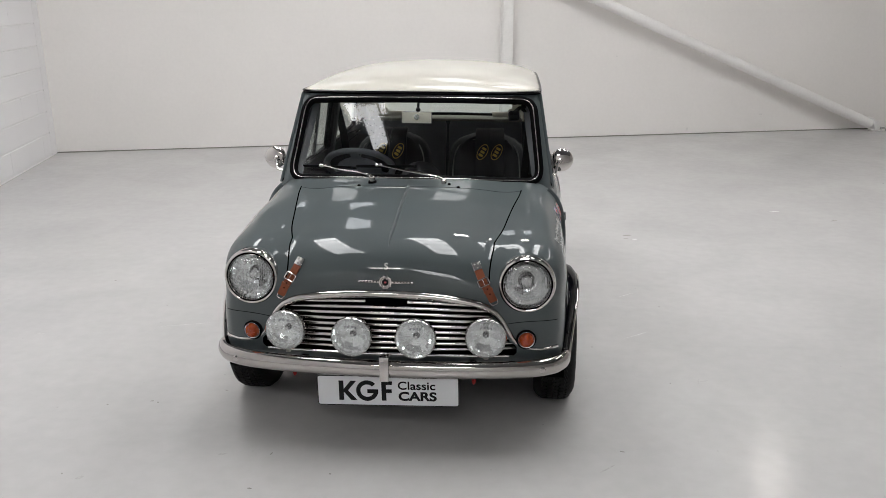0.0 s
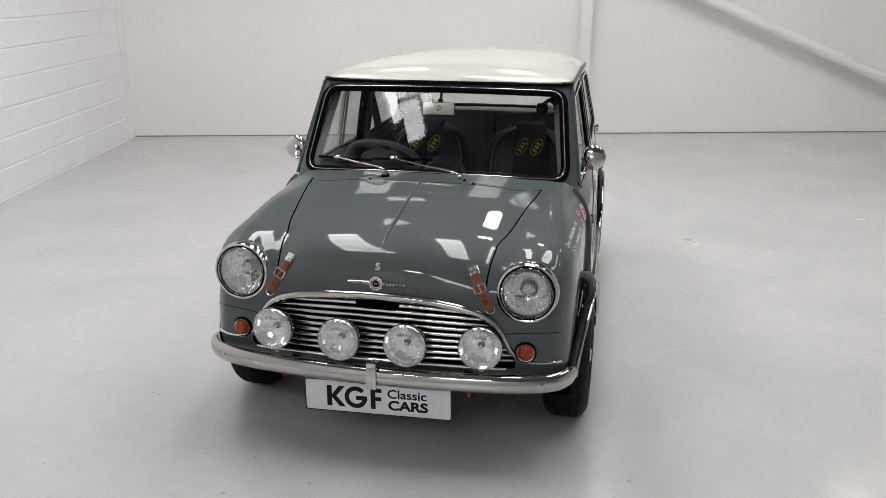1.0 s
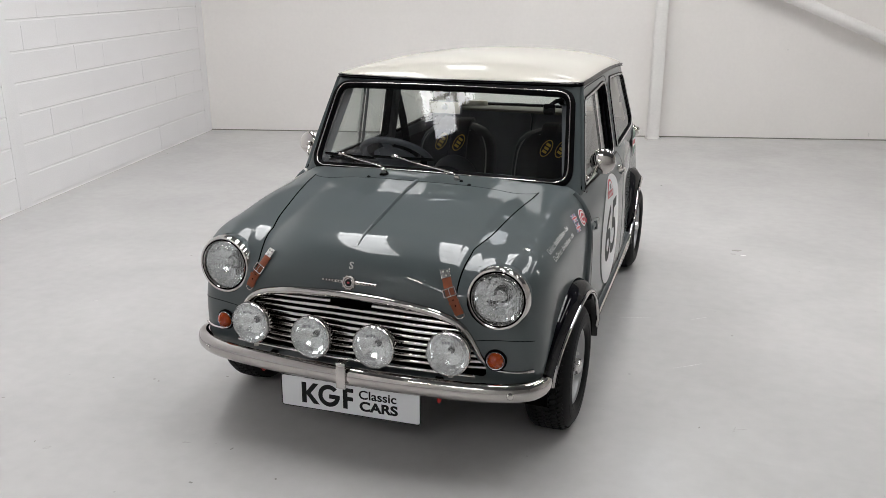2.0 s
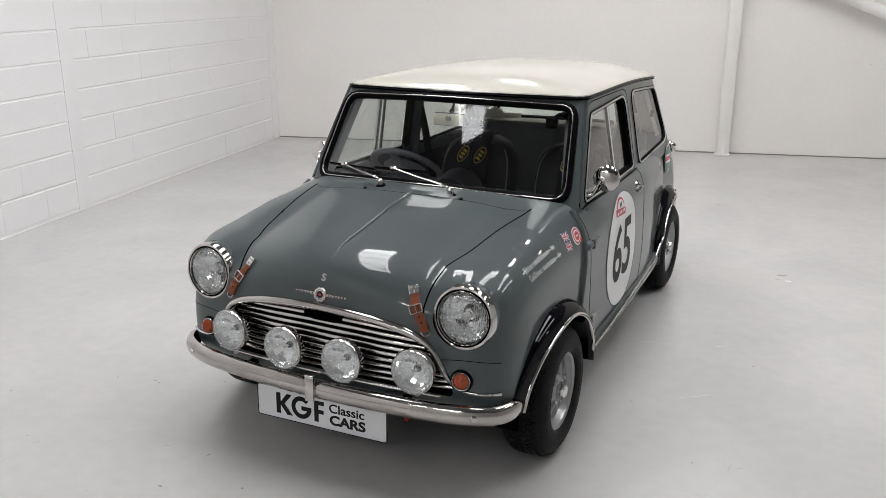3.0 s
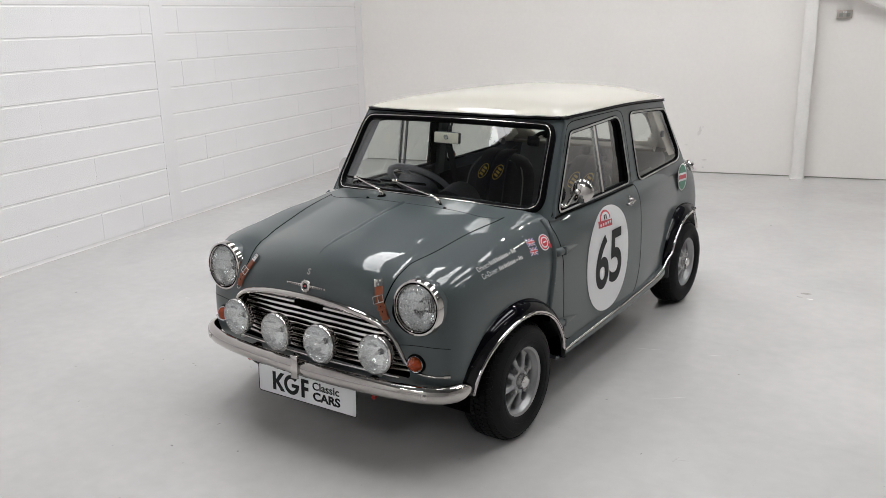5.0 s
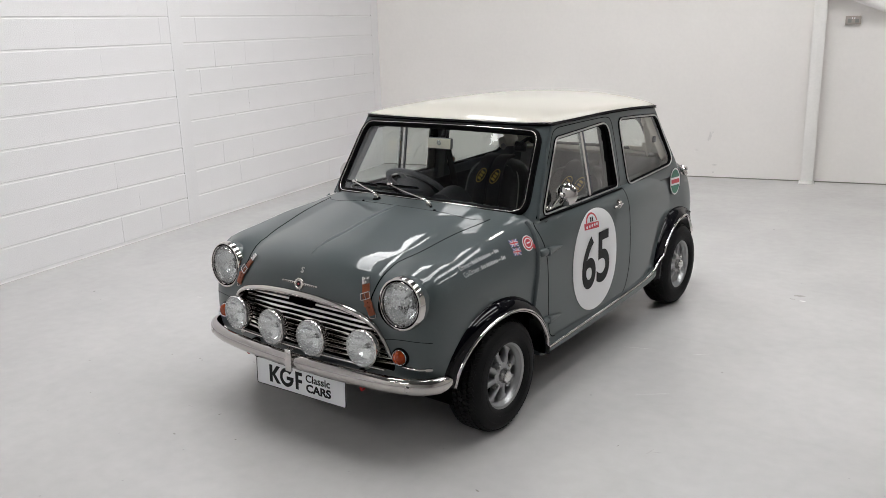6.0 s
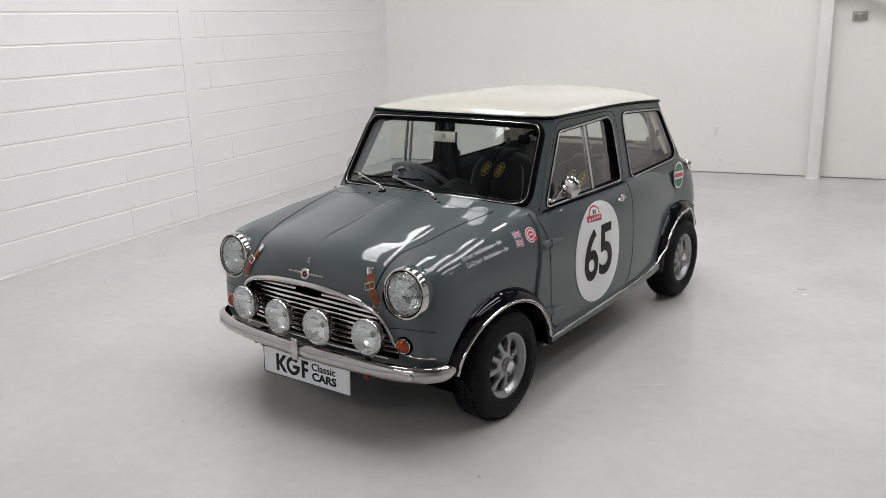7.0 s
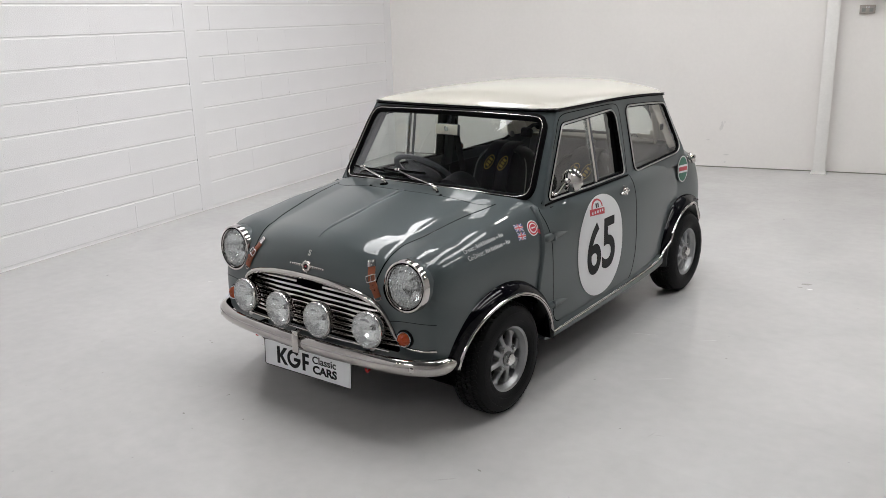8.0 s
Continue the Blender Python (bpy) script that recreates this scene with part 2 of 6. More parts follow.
def lathe(profile, m=Matrix(), seg=48, bm=None, closed=False):
    """Turns (radius, height) points round the local z axis."""
    bm = bm or bmesh.new()
    rings = []
    for r, h in profile:
        if r < 1e-6:
            rings.append([bm.verts.new(m @ Vector((0, 0, h)))])
        else:
            rings.append([bm.verts.new(m @ Vector((r * math.cos(2 * math.pi * k / seg), r * math.sin(2 * math.pi * k / seg), h))) for k in range(seg)])
    pairs = list(zip(rings, rings[1:]))
    if closed:
        pairs.append((rings[-1], rings[0]))
    for a, b in pairs:
        for k in range(seg):
            q = []
            for v in (a[k % len(a)], a[(k + 1) % len(a)], b[(k + 1) % len(b)], b[k % len(b)]):
                if v not in q:
                    q.append(v)
            if len(q) > 2:
                bm.faces.new(q)
    return bm


def sweep(points, profile, normals=None, closed=False, shut=True, bm=None, scale=None):
    """Draws a (side, out) profile along points; normals give the outward way at each point."""
    bm = bm or bmesh.new()
    P = [Vector(p) for p in points]
    n = len(P)
    rings = []
    for i, p in enumerate(P):
        a, b = (P[(i - 1) % n], P[(i + 1) % n]) if closed else (P[max(i - 1, 0)], P[min(i + 1, n - 1)])
        t = (b - a).normalized()
        u = Vector(normals[i]) if normals else Vector((0, 0, 1))
        u = u - t * u.dot(t)
        if u.length < 1e-4:
            u = t.orthogonal()
        u.normalize()
        s = t.cross(u)
        k = scale[i] if scale else 1.0
        rings.append([bm.verts.new(p + s * (x * k) + u * (y * k)) for x, y in profile])
    m = len(profile)
    for i in range(n if closed else n - 1):
        a, b = rings[i], rings[(i + 1) % n]
        for j in range(m if shut else m - 1):
            bm.faces.new((a[j], a[(j + 1) % m], b[(j + 1) % m], b[j]))
    if shut and not closed:
        bm.faces.new(rings[0][::-1]), bm.faces.new(rings[-1])
    return bm


def ring_profile(r, k=8, squash=1.0):
    return [(r * math.cos(2 * math.pi * i / k), r * squash * math.sin(2 * math.pi * i / k)) for i in range(k)]


def smooth_path(pts, per=8, closed=False):
    """Catmull-Rom through the points."""
    P = [np.array(p, float) for p in pts]
    n, out = len(P), []
    for i in range(n if closed else n - 1):
        p0, p1, p2, p3 = (P[(i + k) % n] if closed else P[min(max(i + k, 0), n - 1)] for k in (-1, 0, 1, 2))
        for j in range(per):
            t = j / per
            out.append(0.5 * (2 * p1 + (p2 - p0) * t + (2 * p0 - 5 * p1 + 4 * p2 - p3) * t * t + (3 * p1 - p0 - 3 * p2 + p3) * t ** 3))
    if not closed:
        out.append(P[-1])
    return out


def even(pts, n, closed=False):
    """n points at even steps along a path."""
    P = np.array(list(pts) + ([pts[0]] if closed else []), float)
    d = np.r_[0, np.cumsum(np.linalg.norm(np.diff(P, axis=0), axis=1))]
    t = np.linspace(0, d[-1], n + 1)[:-1] if closed else np.linspace(0, d[-1], n)
    return np.stack([np.interp(t, d, P[:, k]) for k in range(P.shape[1])], 1)


def rounded(corners, seg=8):
    """A polygon of (a, b, radius) corners with rounded corners, as 2D points."""
    out, n = [], len(corners)
    for i in range(n):
        p = np.array(corners[i][:2], float)
        a, b = np.array(corners[i - 1][:2], float), np.array(corners[(i + 1) % n][:2], float)
        u, v = (a - p) / np.linalg.norm(a - p), (b - p) / np.linalg.norm(b - p)
        half = math.acos(max(-1, min(1, float(u @ v)))) / 2
        cut = min(corners[i][2] / math.tan(half), 0.48 * np.linalg.norm(a - p), 0.48 * np.linalg.norm(b - p))
        s, e = p + u * cut, p + v * cut
        for k in range(seg + 1):
            t = k / seg
            out.append((1 - t) ** 2 * s + 2 * t * (1 - t) * p + t * t * e)
    return np.array(out)


def inside(poly, a, b):
    """Which of the points (a, b) lie in the polygon."""
    res = np.zeros(np.shape(a), bool)
    x, y = poly[:, 0], poly[:, 1]
    for i in range(len(poly)):
        x0, y0, x1, y1 = x[i - 1], y[i - 1], x[i], y[i]
        if y0 == y1:
            continue
        hit = ((y0 > b) != (y1 > b)) & (a < (x1 - x0) * (b - y0) / (y1 - y0) + x0)
        res ^= hit
    return res


def nearest(poly, p):
    """The nearest point to p on the closed polygon."""
    A, B = poly, np.roll(poly, -1, 0)
    d = B - A
    t = np.clip(((p - A) * d).sum(1) / np.maximum((d * d).sum(1), 1e-12), 0, 1)
    q = A + d * t[:, None]
    return q[((q - p) ** 2).sum(1).argmin()]


def grid_faces(nu, nv, wrap=False):
    return [(i * nv + j, i * nv + (j + 1) % nv, (i + 1) * nv + (j + 1) % nv, (i + 1) * nv + j)
            for i in range(nu - 1) for j in range(nv if wrap else nv - 1)]


def text_bm(words, size, thick=0.0005, bold=0.0):
    """Lettering in the built-in font as a mesh, centred, in the xy plane."""
    c = bpy.data.curves.new("lettering", "FONT")
    c.offset = bold
    c.body, c.size, c.extrude, c.align_x, c.align_y = words, size, thick, "CENTER", "CENTER"
    o = bpy.data.objects.new("lettering", c)
    scene.collection.objects.link(o)
    bpy.context.view_layer.update()
    me = bpy.data.meshes.new_from_object(o.evaluated_get(bpy.context.evaluated_depsgraph_get()))
    bpy.data.objects.remove(o)
    bpy.data.curves.remove(c)
    bm = bmesh.new()
    bm.from_mesh(me)
    bpy.data.meshes.remove(me)
    return bm


# ---- the hall ----
CORNER = Vector((-4.64, 5.307, 0))
TURN_B, TURN_L = 14.3, 11.9
HIGH, WIDE, DEEP = 5.0, 12.8, 14.5
BACK = Matrix.Translation(CORNER) @ pose(0, 0, 0, 0, 0, TURN_B)           # x along the back wall, y out of the room
LEFT = Matrix.Translation(CORNER) @ pose(0, 0, 0, 0, 0, TURN_L - 90)      # x along the side wall towards the camera, y into the room


def slab(name, m, x0, x1, y0, y1, z0, z1, material, label, category, kind="structure", parent=None):
    bm = box((x1 - x0, y1 - y0, z1 - z0), m @ Matrix.Translation(((x0 + x1) / 2, (y0 + y1) / 2, (z0 + z1) / 2)))
    ob = part(name, bm, material, parent)
    return tagged(ob, label, category, "", kind)


floor = slab("floor", BACK, -3, WIDE + 3, -DEEP - 2, 1.5, -0.2, 0, FLOOR, "pale grey painted concrete floor with satin gloss", "floor")
wall_back = slab("wall_back", BACK, -0.6, WIDE + 0.4, 0, 0.3, 0, HIGH, WALL, "smooth white painted back wall of the hall", "wall")
# Unseen right wall, set close so that its bounce lightens the door
slab("wall_right", BACK, WIDE, WIDE + 0.3, -DEEP - 1, 0, 0, HIGH, WALL, "plain white painted side wall, unseen, set near for bounce light", "wall")
# Unseen wall; its grey sets the bounce light on nose and lamp reflectors
slab("wall_front", BACK, -3.5, WIDE + 0.3, -DEEP - 0.3, -DEEP, 0, HIGH, DOOR_G, "plain grey painted wall behind the camera, unseen", "wall")
wall_left = slab("wall_left", LEFT, -0.5, DEEP + 1, -0.30, -0.0045, 0, HIGH, MORTAR, "white painted concrete block wall with visible courses", "wall")
slab("ceiling", BACK, -4, WIDE + 1, -DEEP - 1, -2.1, HIGH, HIGH + 0.2, CEIL, "dark grey profiled roof sheeting seen only in reflections", "ceiling")
# An added, unseen slope down to the eaves over the last stretch before the back wall; carries the low roof lights
EAVE, FALL = 3.2, 1.8 / 2.2
long_ = math.hypot(2.2, 1.8)
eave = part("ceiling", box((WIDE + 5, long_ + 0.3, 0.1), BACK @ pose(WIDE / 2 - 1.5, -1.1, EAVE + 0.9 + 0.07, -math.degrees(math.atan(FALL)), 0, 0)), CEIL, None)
tagged(eave, "dark grey sloping roof sheeting above the back wall, out of view", "ceiling", "", "structure")

slab("floor_joint", BACK, 0, WIDE, -0.006, 0, 0.0, 0.010, JOINT, "dark gap where floor meets back wall", "trim")
slab("floor_joint", LEFT, 0.05, DEEP, -0.004, 0.004, 0.0, 0.006, MORTAR, "pale sealed gap along the block wall", "trim")
# Columns, bracing tube and socket at the back wall
col = thing("steel_column", BACK @ Matrix.Translation((5.045, -0.07, 0)), "white painted steel column standing at the back wall", "column", kind="structure")
for nm, w, y, d in (("flange", 0.118, -0.125, 0.012), ("web", 0.010, -0.065, 0.13), ("flange", 0.118, -0.002, 0.012)):
    part(nm, box((w, d, HIGH), BACK @ Matrix.Translation((5.045, y, HIGH / 2)), 0.003), STEEL_W, col)
part("base_plate", box((0.15, 0.15, 0.012), BACK @ Matrix.Translation((5.045, -0.085, 0.006)), 0.003), STEEL_W, col)
corner_col = thing("corner_column", BACK @ Matrix.Translation((10.0, -0.1, 0)), "white painted steel column near the hall corner", "column", kind="structure")
part("flange", box((0.15, 0.014, HIGH), BACK @ Matrix.Translation((10.02, -0.18, HIGH / 2)), 0.003), STEEL_W, corner_col)
part("web", box((0.012, 0.17, HIGH), BACK @ Matrix.Translation((10.02, -0.09, HIGH / 2))), STEEL_W, corner_col)

brace = thing("bracing_tube", BACK @ Matrix.Translation((9.72, -0.15, 0.0)), "thick white painted diagonal steel bracing tube by the wall", "tube", kind="structure")
b0, b1 = BACK @ Vector((9.70, -0.15, 0.085)), BACK @ Vector((5.10, -0.15, 2.00))
part("tube", sweep([b0.lerp(b1, k / 12) for k in range(13)], ring_profile(0.06, 24)), STEEL_W, brace)
bm = box((0.03, 0.14, 0.16), BACK @ pose(9.725, -0.15, 0.09, 0, -22, 0), 0.004)
part("end_plate", bm, STEEL_W, brace)
part("foot_bracket", box((0.16, 0.12, 0.02), BACK @ Matrix.Translation((9.80, -0.15, 0.01)), 0.003), STEEL_W, brace)
part("gusset", box((0.12, 0.014, 0.10), BACK @ Matrix.Translation((9.80, -0.15, 0.07)), 0.004), STEEL_W, brace)
for dx in (-0.09, 0.05):
    part("bolt", lathe([(0, 0.03), (0.012, 0.03), (0.014, 0.024), (0.014, 0)], BACK @ Matrix.Translation((9.80 + dx * 0.6, -0.195, 0.02)), 6), NICKEL, brace)

sock = thing("wall_socket", BACK @ Matrix.Translation((5.352, -0.02, 1.65)), "metal clad double socket box on the white wall", "socket")
part("box", box((0.142, 0.036, 0.084), BACK @ Matrix.Translation((5.352, -0.018, 1.652)), 0.004), PLUG, sock)
part("face", box((0.132, 0.006, 0.074), BACK @ Matrix.Translation((5.352, -0.0385, 1.652)), 0.002), PLUG, sock)
for dx in (-0.034, 0.034):
    part("outlet", box((0.036, 0.004, 0.036), BACK @ Matrix.Translation((5.352 + dx, -0.0425, 1.646)), 0.003), PIPE, sock)
    part("rocker", box((0.010, 0.006, 0.016), BACK @ Matrix.Translation((5.352 + dx * 0.3, -0.0435, 1.672)), 0.001), WHITE_V, sock)

# Roof lights with glazing bars, and batten lamps
def roof_light(x, y, wide, long, bars, z=HIGH, pitch=0, sheet=None):
    at = BACK @ pose(x, y, z, pitch, 0, 0)
    t = thing("roof_light", at, "glowing translucent roof light panel with glazing bars, out of view", "roof light", "roof lights")
    part("sheet", box((wide, long, 0.012), at @ Matrix.Translation((0, 0, -0.010))), sheet or SKYLIGHT, t)
    for k in range(bars):
        yy = -long / 2 + long * (k + 1) / (bars + 1)
        part("glazing_bar", box((wide, 0.05, 0.05), at @ Matrix.Translation((0, yy, -0.045)), 0.004), BEAM, t)
    for s in (-1, 1):
        part("kerb_frame", box((0.06, long + 0.12, 0.09), at @ Matrix.Translation((s * (wide / 2 + 0.03), 0, -0.045)), 0.004), STEEL_W, t)
    return t


# The last, behind the camera, is added unseen to brighten the near floor
ROOF_LIGHTS = [(1.55, -4.8, 0.84, 4.4, 3), (3.7, -5.0, 0.7, 4.0, 3), (5.7, -5.0, 0.7, 4.0, 3), (7.7, -5.0, 0.5, 4.0, 3),
               (1.8, -13.1, 1.7, 1.7, 2)]
for x, y, w, l, n in ROOF_LIGHTS:
    roof_light(x, y, w, l, n)
for x in (2.85, 4.3, 5.25):
    roof_light(x, -0.95, 0.5, 0.95, 1, EAVE + 0.95 * FALL, -math.degrees(math.atan(FALL)), SKYLIGHT_D)


def tube_lamp(x, y, z, size=1.0):
    at = BACK @ Matrix.Translation((x, y, z)) @ Matrix.Diagonal((size, size, 1, 1))
    t = thing("tube_lamp", at, "white roof lamp with four lit fluorescent tubes, out of view", "lamp", "tube lamps")
    part("tray", box((0.62, 0.40, 0.05), at @ Matrix.Translation((0, 0, 0.05)), 0.008), STEEL_W, t)
    for k in range(4):
        part("tube", box((0.56, 0.065, 0.03), at @ Matrix.Translation((0, -0.1425 + 0.095 * k, 0.008)), 0.012, 3), TUBE, t)
    for s in (-1, 1):
        part("hanger", box((0.012, 0.012, HIGH - z - 0.075), at @ Matrix.Translation((0, s * 0.16, 0.075 + (HIGH - z - 0.075) / 2))), NICKEL, t)
    return t


# Those at 9.9 and 0.7 are added unseen, brightening door and left wall
for x, y in ((4.72, -2.55), (2.15, -1.2), (9.9, -5.0), (0.7, -11.6)):
    tube_lamp(x, y, *((4.6,) if y < -3 else (4.3, 0.72)))

tube_lamp(7.9, -1.75, 3.8, 0.55)

# A pendant panel lamp added out of view over the front of the car, for the windscreen's bright reflection
at = BACK @ Matrix.Translation((2.22, -6.55, 3.4))
pendant = thing("pendant_lamp", at, "added white framed pendant panel lamp, out of view, lit, on two wires", "lamp")
part("diffuser", box((0.26, 0.30, 0.02), at, 0.004), SKYLIGHT_P, pendant, "glowing diffuser")
part("housing", box((0.30, 0.34, 0.04), at @ Matrix.Translation((0, 0, 0.031)), 0.006), STEEL_W, pendant)
for k in (-1, 1):
    part("wire", box((0.006, 0.006, HIGH - 3.45), at @ Matrix.Translation((0, 0.12 * k, 0.05 + (HIGH - 3.45) / 2))), NICKEL, pendant)


# Faint smudges on the back wall
for wx, wz, wide, high in ((4.04, .463, .030, .10), (4.065, .50, .016, .03), (4.02, .43, .02, .05), (4.10, .141, .07, .018), (4.09, .06, .03, .02), (3.9, .30, .05, .012), (7.35, .06, .02, .05), (8.3, .22, .05, .015), (6.4, .95, .03, .012)):
    rim_ = [(wide / 2 * math.cos(a) * random.uniform(.6, 1.1), high / 2 * math.sin(a) * random.uniform(.6, 1.2)) for a in np.linspace(0, 2 * math.pi, 14, endpoint=False)]
    bm = bmesh.new()
    bm.faces.new([bm.verts.new(BACK @ Vector((wx + a, -0.0006, wz + b))) for a, b in rim_])
    part("wall_smudge", bm, SMUDGE, wall_back)

# Worn marks on the floor: a chipped spot, faint scuffs, pale scratches and small dark specks
def floor_mark(name, fx, fy, turn, long, wide, material):
    rim_ = [(long / 2 * math.cos(a) * random.uniform(.7, 1.1), wide / 2 * math.sin(a) * random.uniform(.6, 1.2)) for a in np.linspace(0, 2 * math.pi, 14, endpoint=False)]
    bm = bmesh.new()
    bm.faces.new([bm.verts.new(pose(fx, fy, 0.0006, 0, 0, turn) @ Vector((a, b, 0))) for a, b in rim_])
    part(name, bm, material, floor)


for fx, fy, turn, long, wide in ((1.264, 2.55, 20, .075, .035), (1.25, 2.47, 10, .04, .018), (1.33, .16, 80, .06, .008), (1.36, .17, 20, .05, .006), (.85, -.62, 45, .10, .010), (2.9, 3.1, 30, .09, .02), (-2.0, .43, 10, .06, .02), (-1.1, -.86, 40, .035, .02), (-.63, -.65, 15, .04, .014)):
    floor_mark("scuff_mark", fx, fy, turn, long, wide, SCUFF if wide > .0125 and fx > 1 else SCUFF_F)
for fx, fy, turn, long, wide in ((1.10, .675, 36, .15, .0025), (1.13, .70, 40, .11, .0025), (1.125, 1.29, 40, .13, .003), (.80, 1.185, 20, .20, .0025), (-1.28, .615, 17, .30, .003), (1.31, 2.46, 15, .045, .02), (2.52, 3.34, 10, .10, .02)):
    floor_mark("scratch", fx, fy, turn, long, wide, SCRATCH)
for fx, fy in ((1.29, 1.11), (1.2, .13), (-2.53, .03), (-1.58, -.61), (-1.09, -.25), (-1.27, -.30), (-.44, -.63), (-.18, -.75), (-.45, -.87), (-2.0, 1.27), (-1.18, -.84), (-1.06, -.26), (-1.5, .88), (.92, -.49), (-.8, -.12)):
    floor_mark("speck", fx, fy, random.uniform(0, 180), random.uniform(.010, .024), random.uniform(.006, .012), SCUFF)


# ---- the car: shell ----
car = thing("classic_car", (0, 1.0, 0), "small grey classic rally saloon with a cream roof", "car")

# Side outline of the lower shell (y, z), with the squareness of its cross-section in the middle and towards the sides
OUTLINE = [(1.2, .90, 8, 8), (.70, .902, 7.5, 7.5), (.45, .905, 5.0, 6.0), (.30, .900, 3.8, 5.6), (.18, .890, 3.3, 5.3), (.0, .868, 2.9, 5.7), (-.18, .834, 2.8, 6.2), (-.31, .812, 2.75, 6.6),
           (-.385, .788, 2.75, 6.8), (-.432, .752, 2.85, 6.7), (-.460, .71, 3.1, 6.5), (-.476, .66, 3.9, 6.3), (-.482, .61, 4.2, 6.1), (-.478, .52, 4.3, 7.0), (-.472, .42, 4.4, 7.5), (-.46, .34, 4.3, 7.5), (-.425, .265, 4.2, 4.2),
           (-.34, .215, 5, 5), (-.1, .195, 7, 7), (.6, .19, 9, 9), (1.4, .19, 9, 9), (1.9, .20, 8, 8), (2.2, .235, 6, 6), (2.38, .31, 5, 5), (2.455, .42, 5, 5), (2.47, .53, 5.5, 5.5),
           (2.462, .67, 6.5, 6.5), (2.388, .80, 7, 7), (2.262, .872, 7, 7), (2.0, .90, 7, 7), (1.6, .90, 8, 8)]
HALF_W, SPINE_Z = 0.695, 0.42


def shell_grid(ns=420, nu=84):
    edge = even(smooth_path(OUTLINE, 10, True), ns, True)
    t = np.linspace(0, 1, nu)
    psi = math.pi / 2 * (0.35 * t + 0.65 * t ** 1.5)
    blend = np.clip((psi - radians(30)) / radians(15), 0, 1)
    blend = blend * blend * (3 - 2 * blend)
    V = np.zeros((ns, nu, 3))
    for i, (y, z, n0, n1) in enumerate(edge):
        qy = min(max(y, 0.05), 1.95)
        w = HALF_W - 0.045 * min(max((qy - 1.3) / 0.65, 0), 1) ** 1.5
        n = n0 + (n1 - n0) * blend
        r = 1 / (np.sin(psi) ** n + np.cos(psi) ** n) ** (1 / n)
        x, rho = w * r * np.sin(psi), r * np.cos(psi)
        V[i, :, 0], V[i, :, 1], V[i, :, 2] = x, qy + (y - qy) * rho, SPINE_Z + (z - SPINE_Z) * rho
    return V


def wind_y(x, z):
    """The windscreen's surface: how far back it lies at x, z."""
    k = min(max((z - 0.886) / 0.34, -0.3), 1.2)
    return 0.293 + 0.794 * (z - 0.886) + (0.092 - 0.055 * k) * (abs(x) / 0.565) ** 2.2


def arch_of(y, z, cy, cz, a, b):
    return ((y - cy) / a) ** 2 + ((z - cz) / b) ** 2


LAMP_AT = (0.533, -0.440, 0.662)
F_ARCH, R_ARCH = (0.0, 0.25, 0.335, 0.285), (2.036, 0.255, 0.345, 0.295)
GRILLE = [(0, .607, .3), (.27, .597, .1), (.385, .565, .08), (.435, .50, .05), (.47, .44, .03), (.50, .415, .02), (.50, .375, .01)]
grille_poly = rounded(GRILLE + [(-x, z, r) for x, z, r in reversed(GRILLE[1:])], 6)

V = shell_grid()
ns, nu = V.shape[:2]
half = V.reshape(-1, 3)
faces = []
for i in range(ns):
    for j in range(nu - 1):
        faces.append((i * nu + j, i * nu + j + 1, ((i + 1) % ns) * nu + j + 1, ((i + 1) % ns) * nu + j))
keep = []
C = half[np.array(faces)].mean(1)
for f, (x, y, z) in zip(faces, C):
    if z > 0.80 and y > 0.25 and y < 2.08 and (x < 0.60 or z > 0.872) and y > wind_y(x, z) + 0.035:
        continue
    if x > 0.45 and (arch_of(y, z, *F_ARCH[:2], F_ARCH[2] + .012, F_ARCH[3] + .012) < 1 or arch_of(y, z, *R_ARCH[:2], R_ARCH[2] + .012, R_ARCH[3] + .012) < 1) and z < 0.6:
        continue
    if y < -0.25 and (x - LAMP_AT[0]) ** 2 + (z - LAMP_AT[2]) ** 2 < 0.105 ** 2:
        continue
    keep.append(f)
gr = inside(grille_poly, C[:, 0], C[:, 2]) & (C[:, 1] < -0.3)
drop = {f for f, g in zip(faces, gr) if g}
keep = [f for f in keep if f not in drop]


def mirror(verts, fs):
    n = len(verts)
    other = np.array(verts) * (-1, 1, 1)
    return np.vstack([verts, other]), list(fs) + [tuple(n + i for i in reversed(f)) for f in fs]


def snap_edges(verts, fs, moves):
    """Lets the open edges that lie near a curve follow it exactly."""
    seen = {}
    for f in fs:
        for a, b in zip(f, f[1:] + f[:1]):
            seen[frozenset((a, b))] = seen.get(frozenset((a, b)), 0) + 1
    rim = {i for e, k in seen.items() if k == 1 for i in e}
    for i in rim:
        for mv in moves:
            q = mv(verts[i])
            if q is not None:
                verts[i] = q
                break


def snap_grille(p):
    if p[1] < -0.3 and p[0] > 0.001 and 0.36 < p[2] < 0.64:
        q = nearest(grille_poly, p[[0, 2]])
        if np.hypot(*(q - p[[0, 2]])) < 0.02:
            return np.array((q[0], p[1], q[1]))


def snap_arch(p):
    for cy, cz, a, b in (F_ARCH, R_ARCH):
        if p[0] > 0.5 and abs(p[1] - cy) < 0.5 and p[2] < 0.62:
            k = math.sqrt(arch_of(p[1], p[2], cy, cz, a + .012, b + .012))
            if 0.9 < k < 1.12:
                return np.array((p[0], cy + (p[1] - cy) / k, cz + (p[2] - cz) / k))


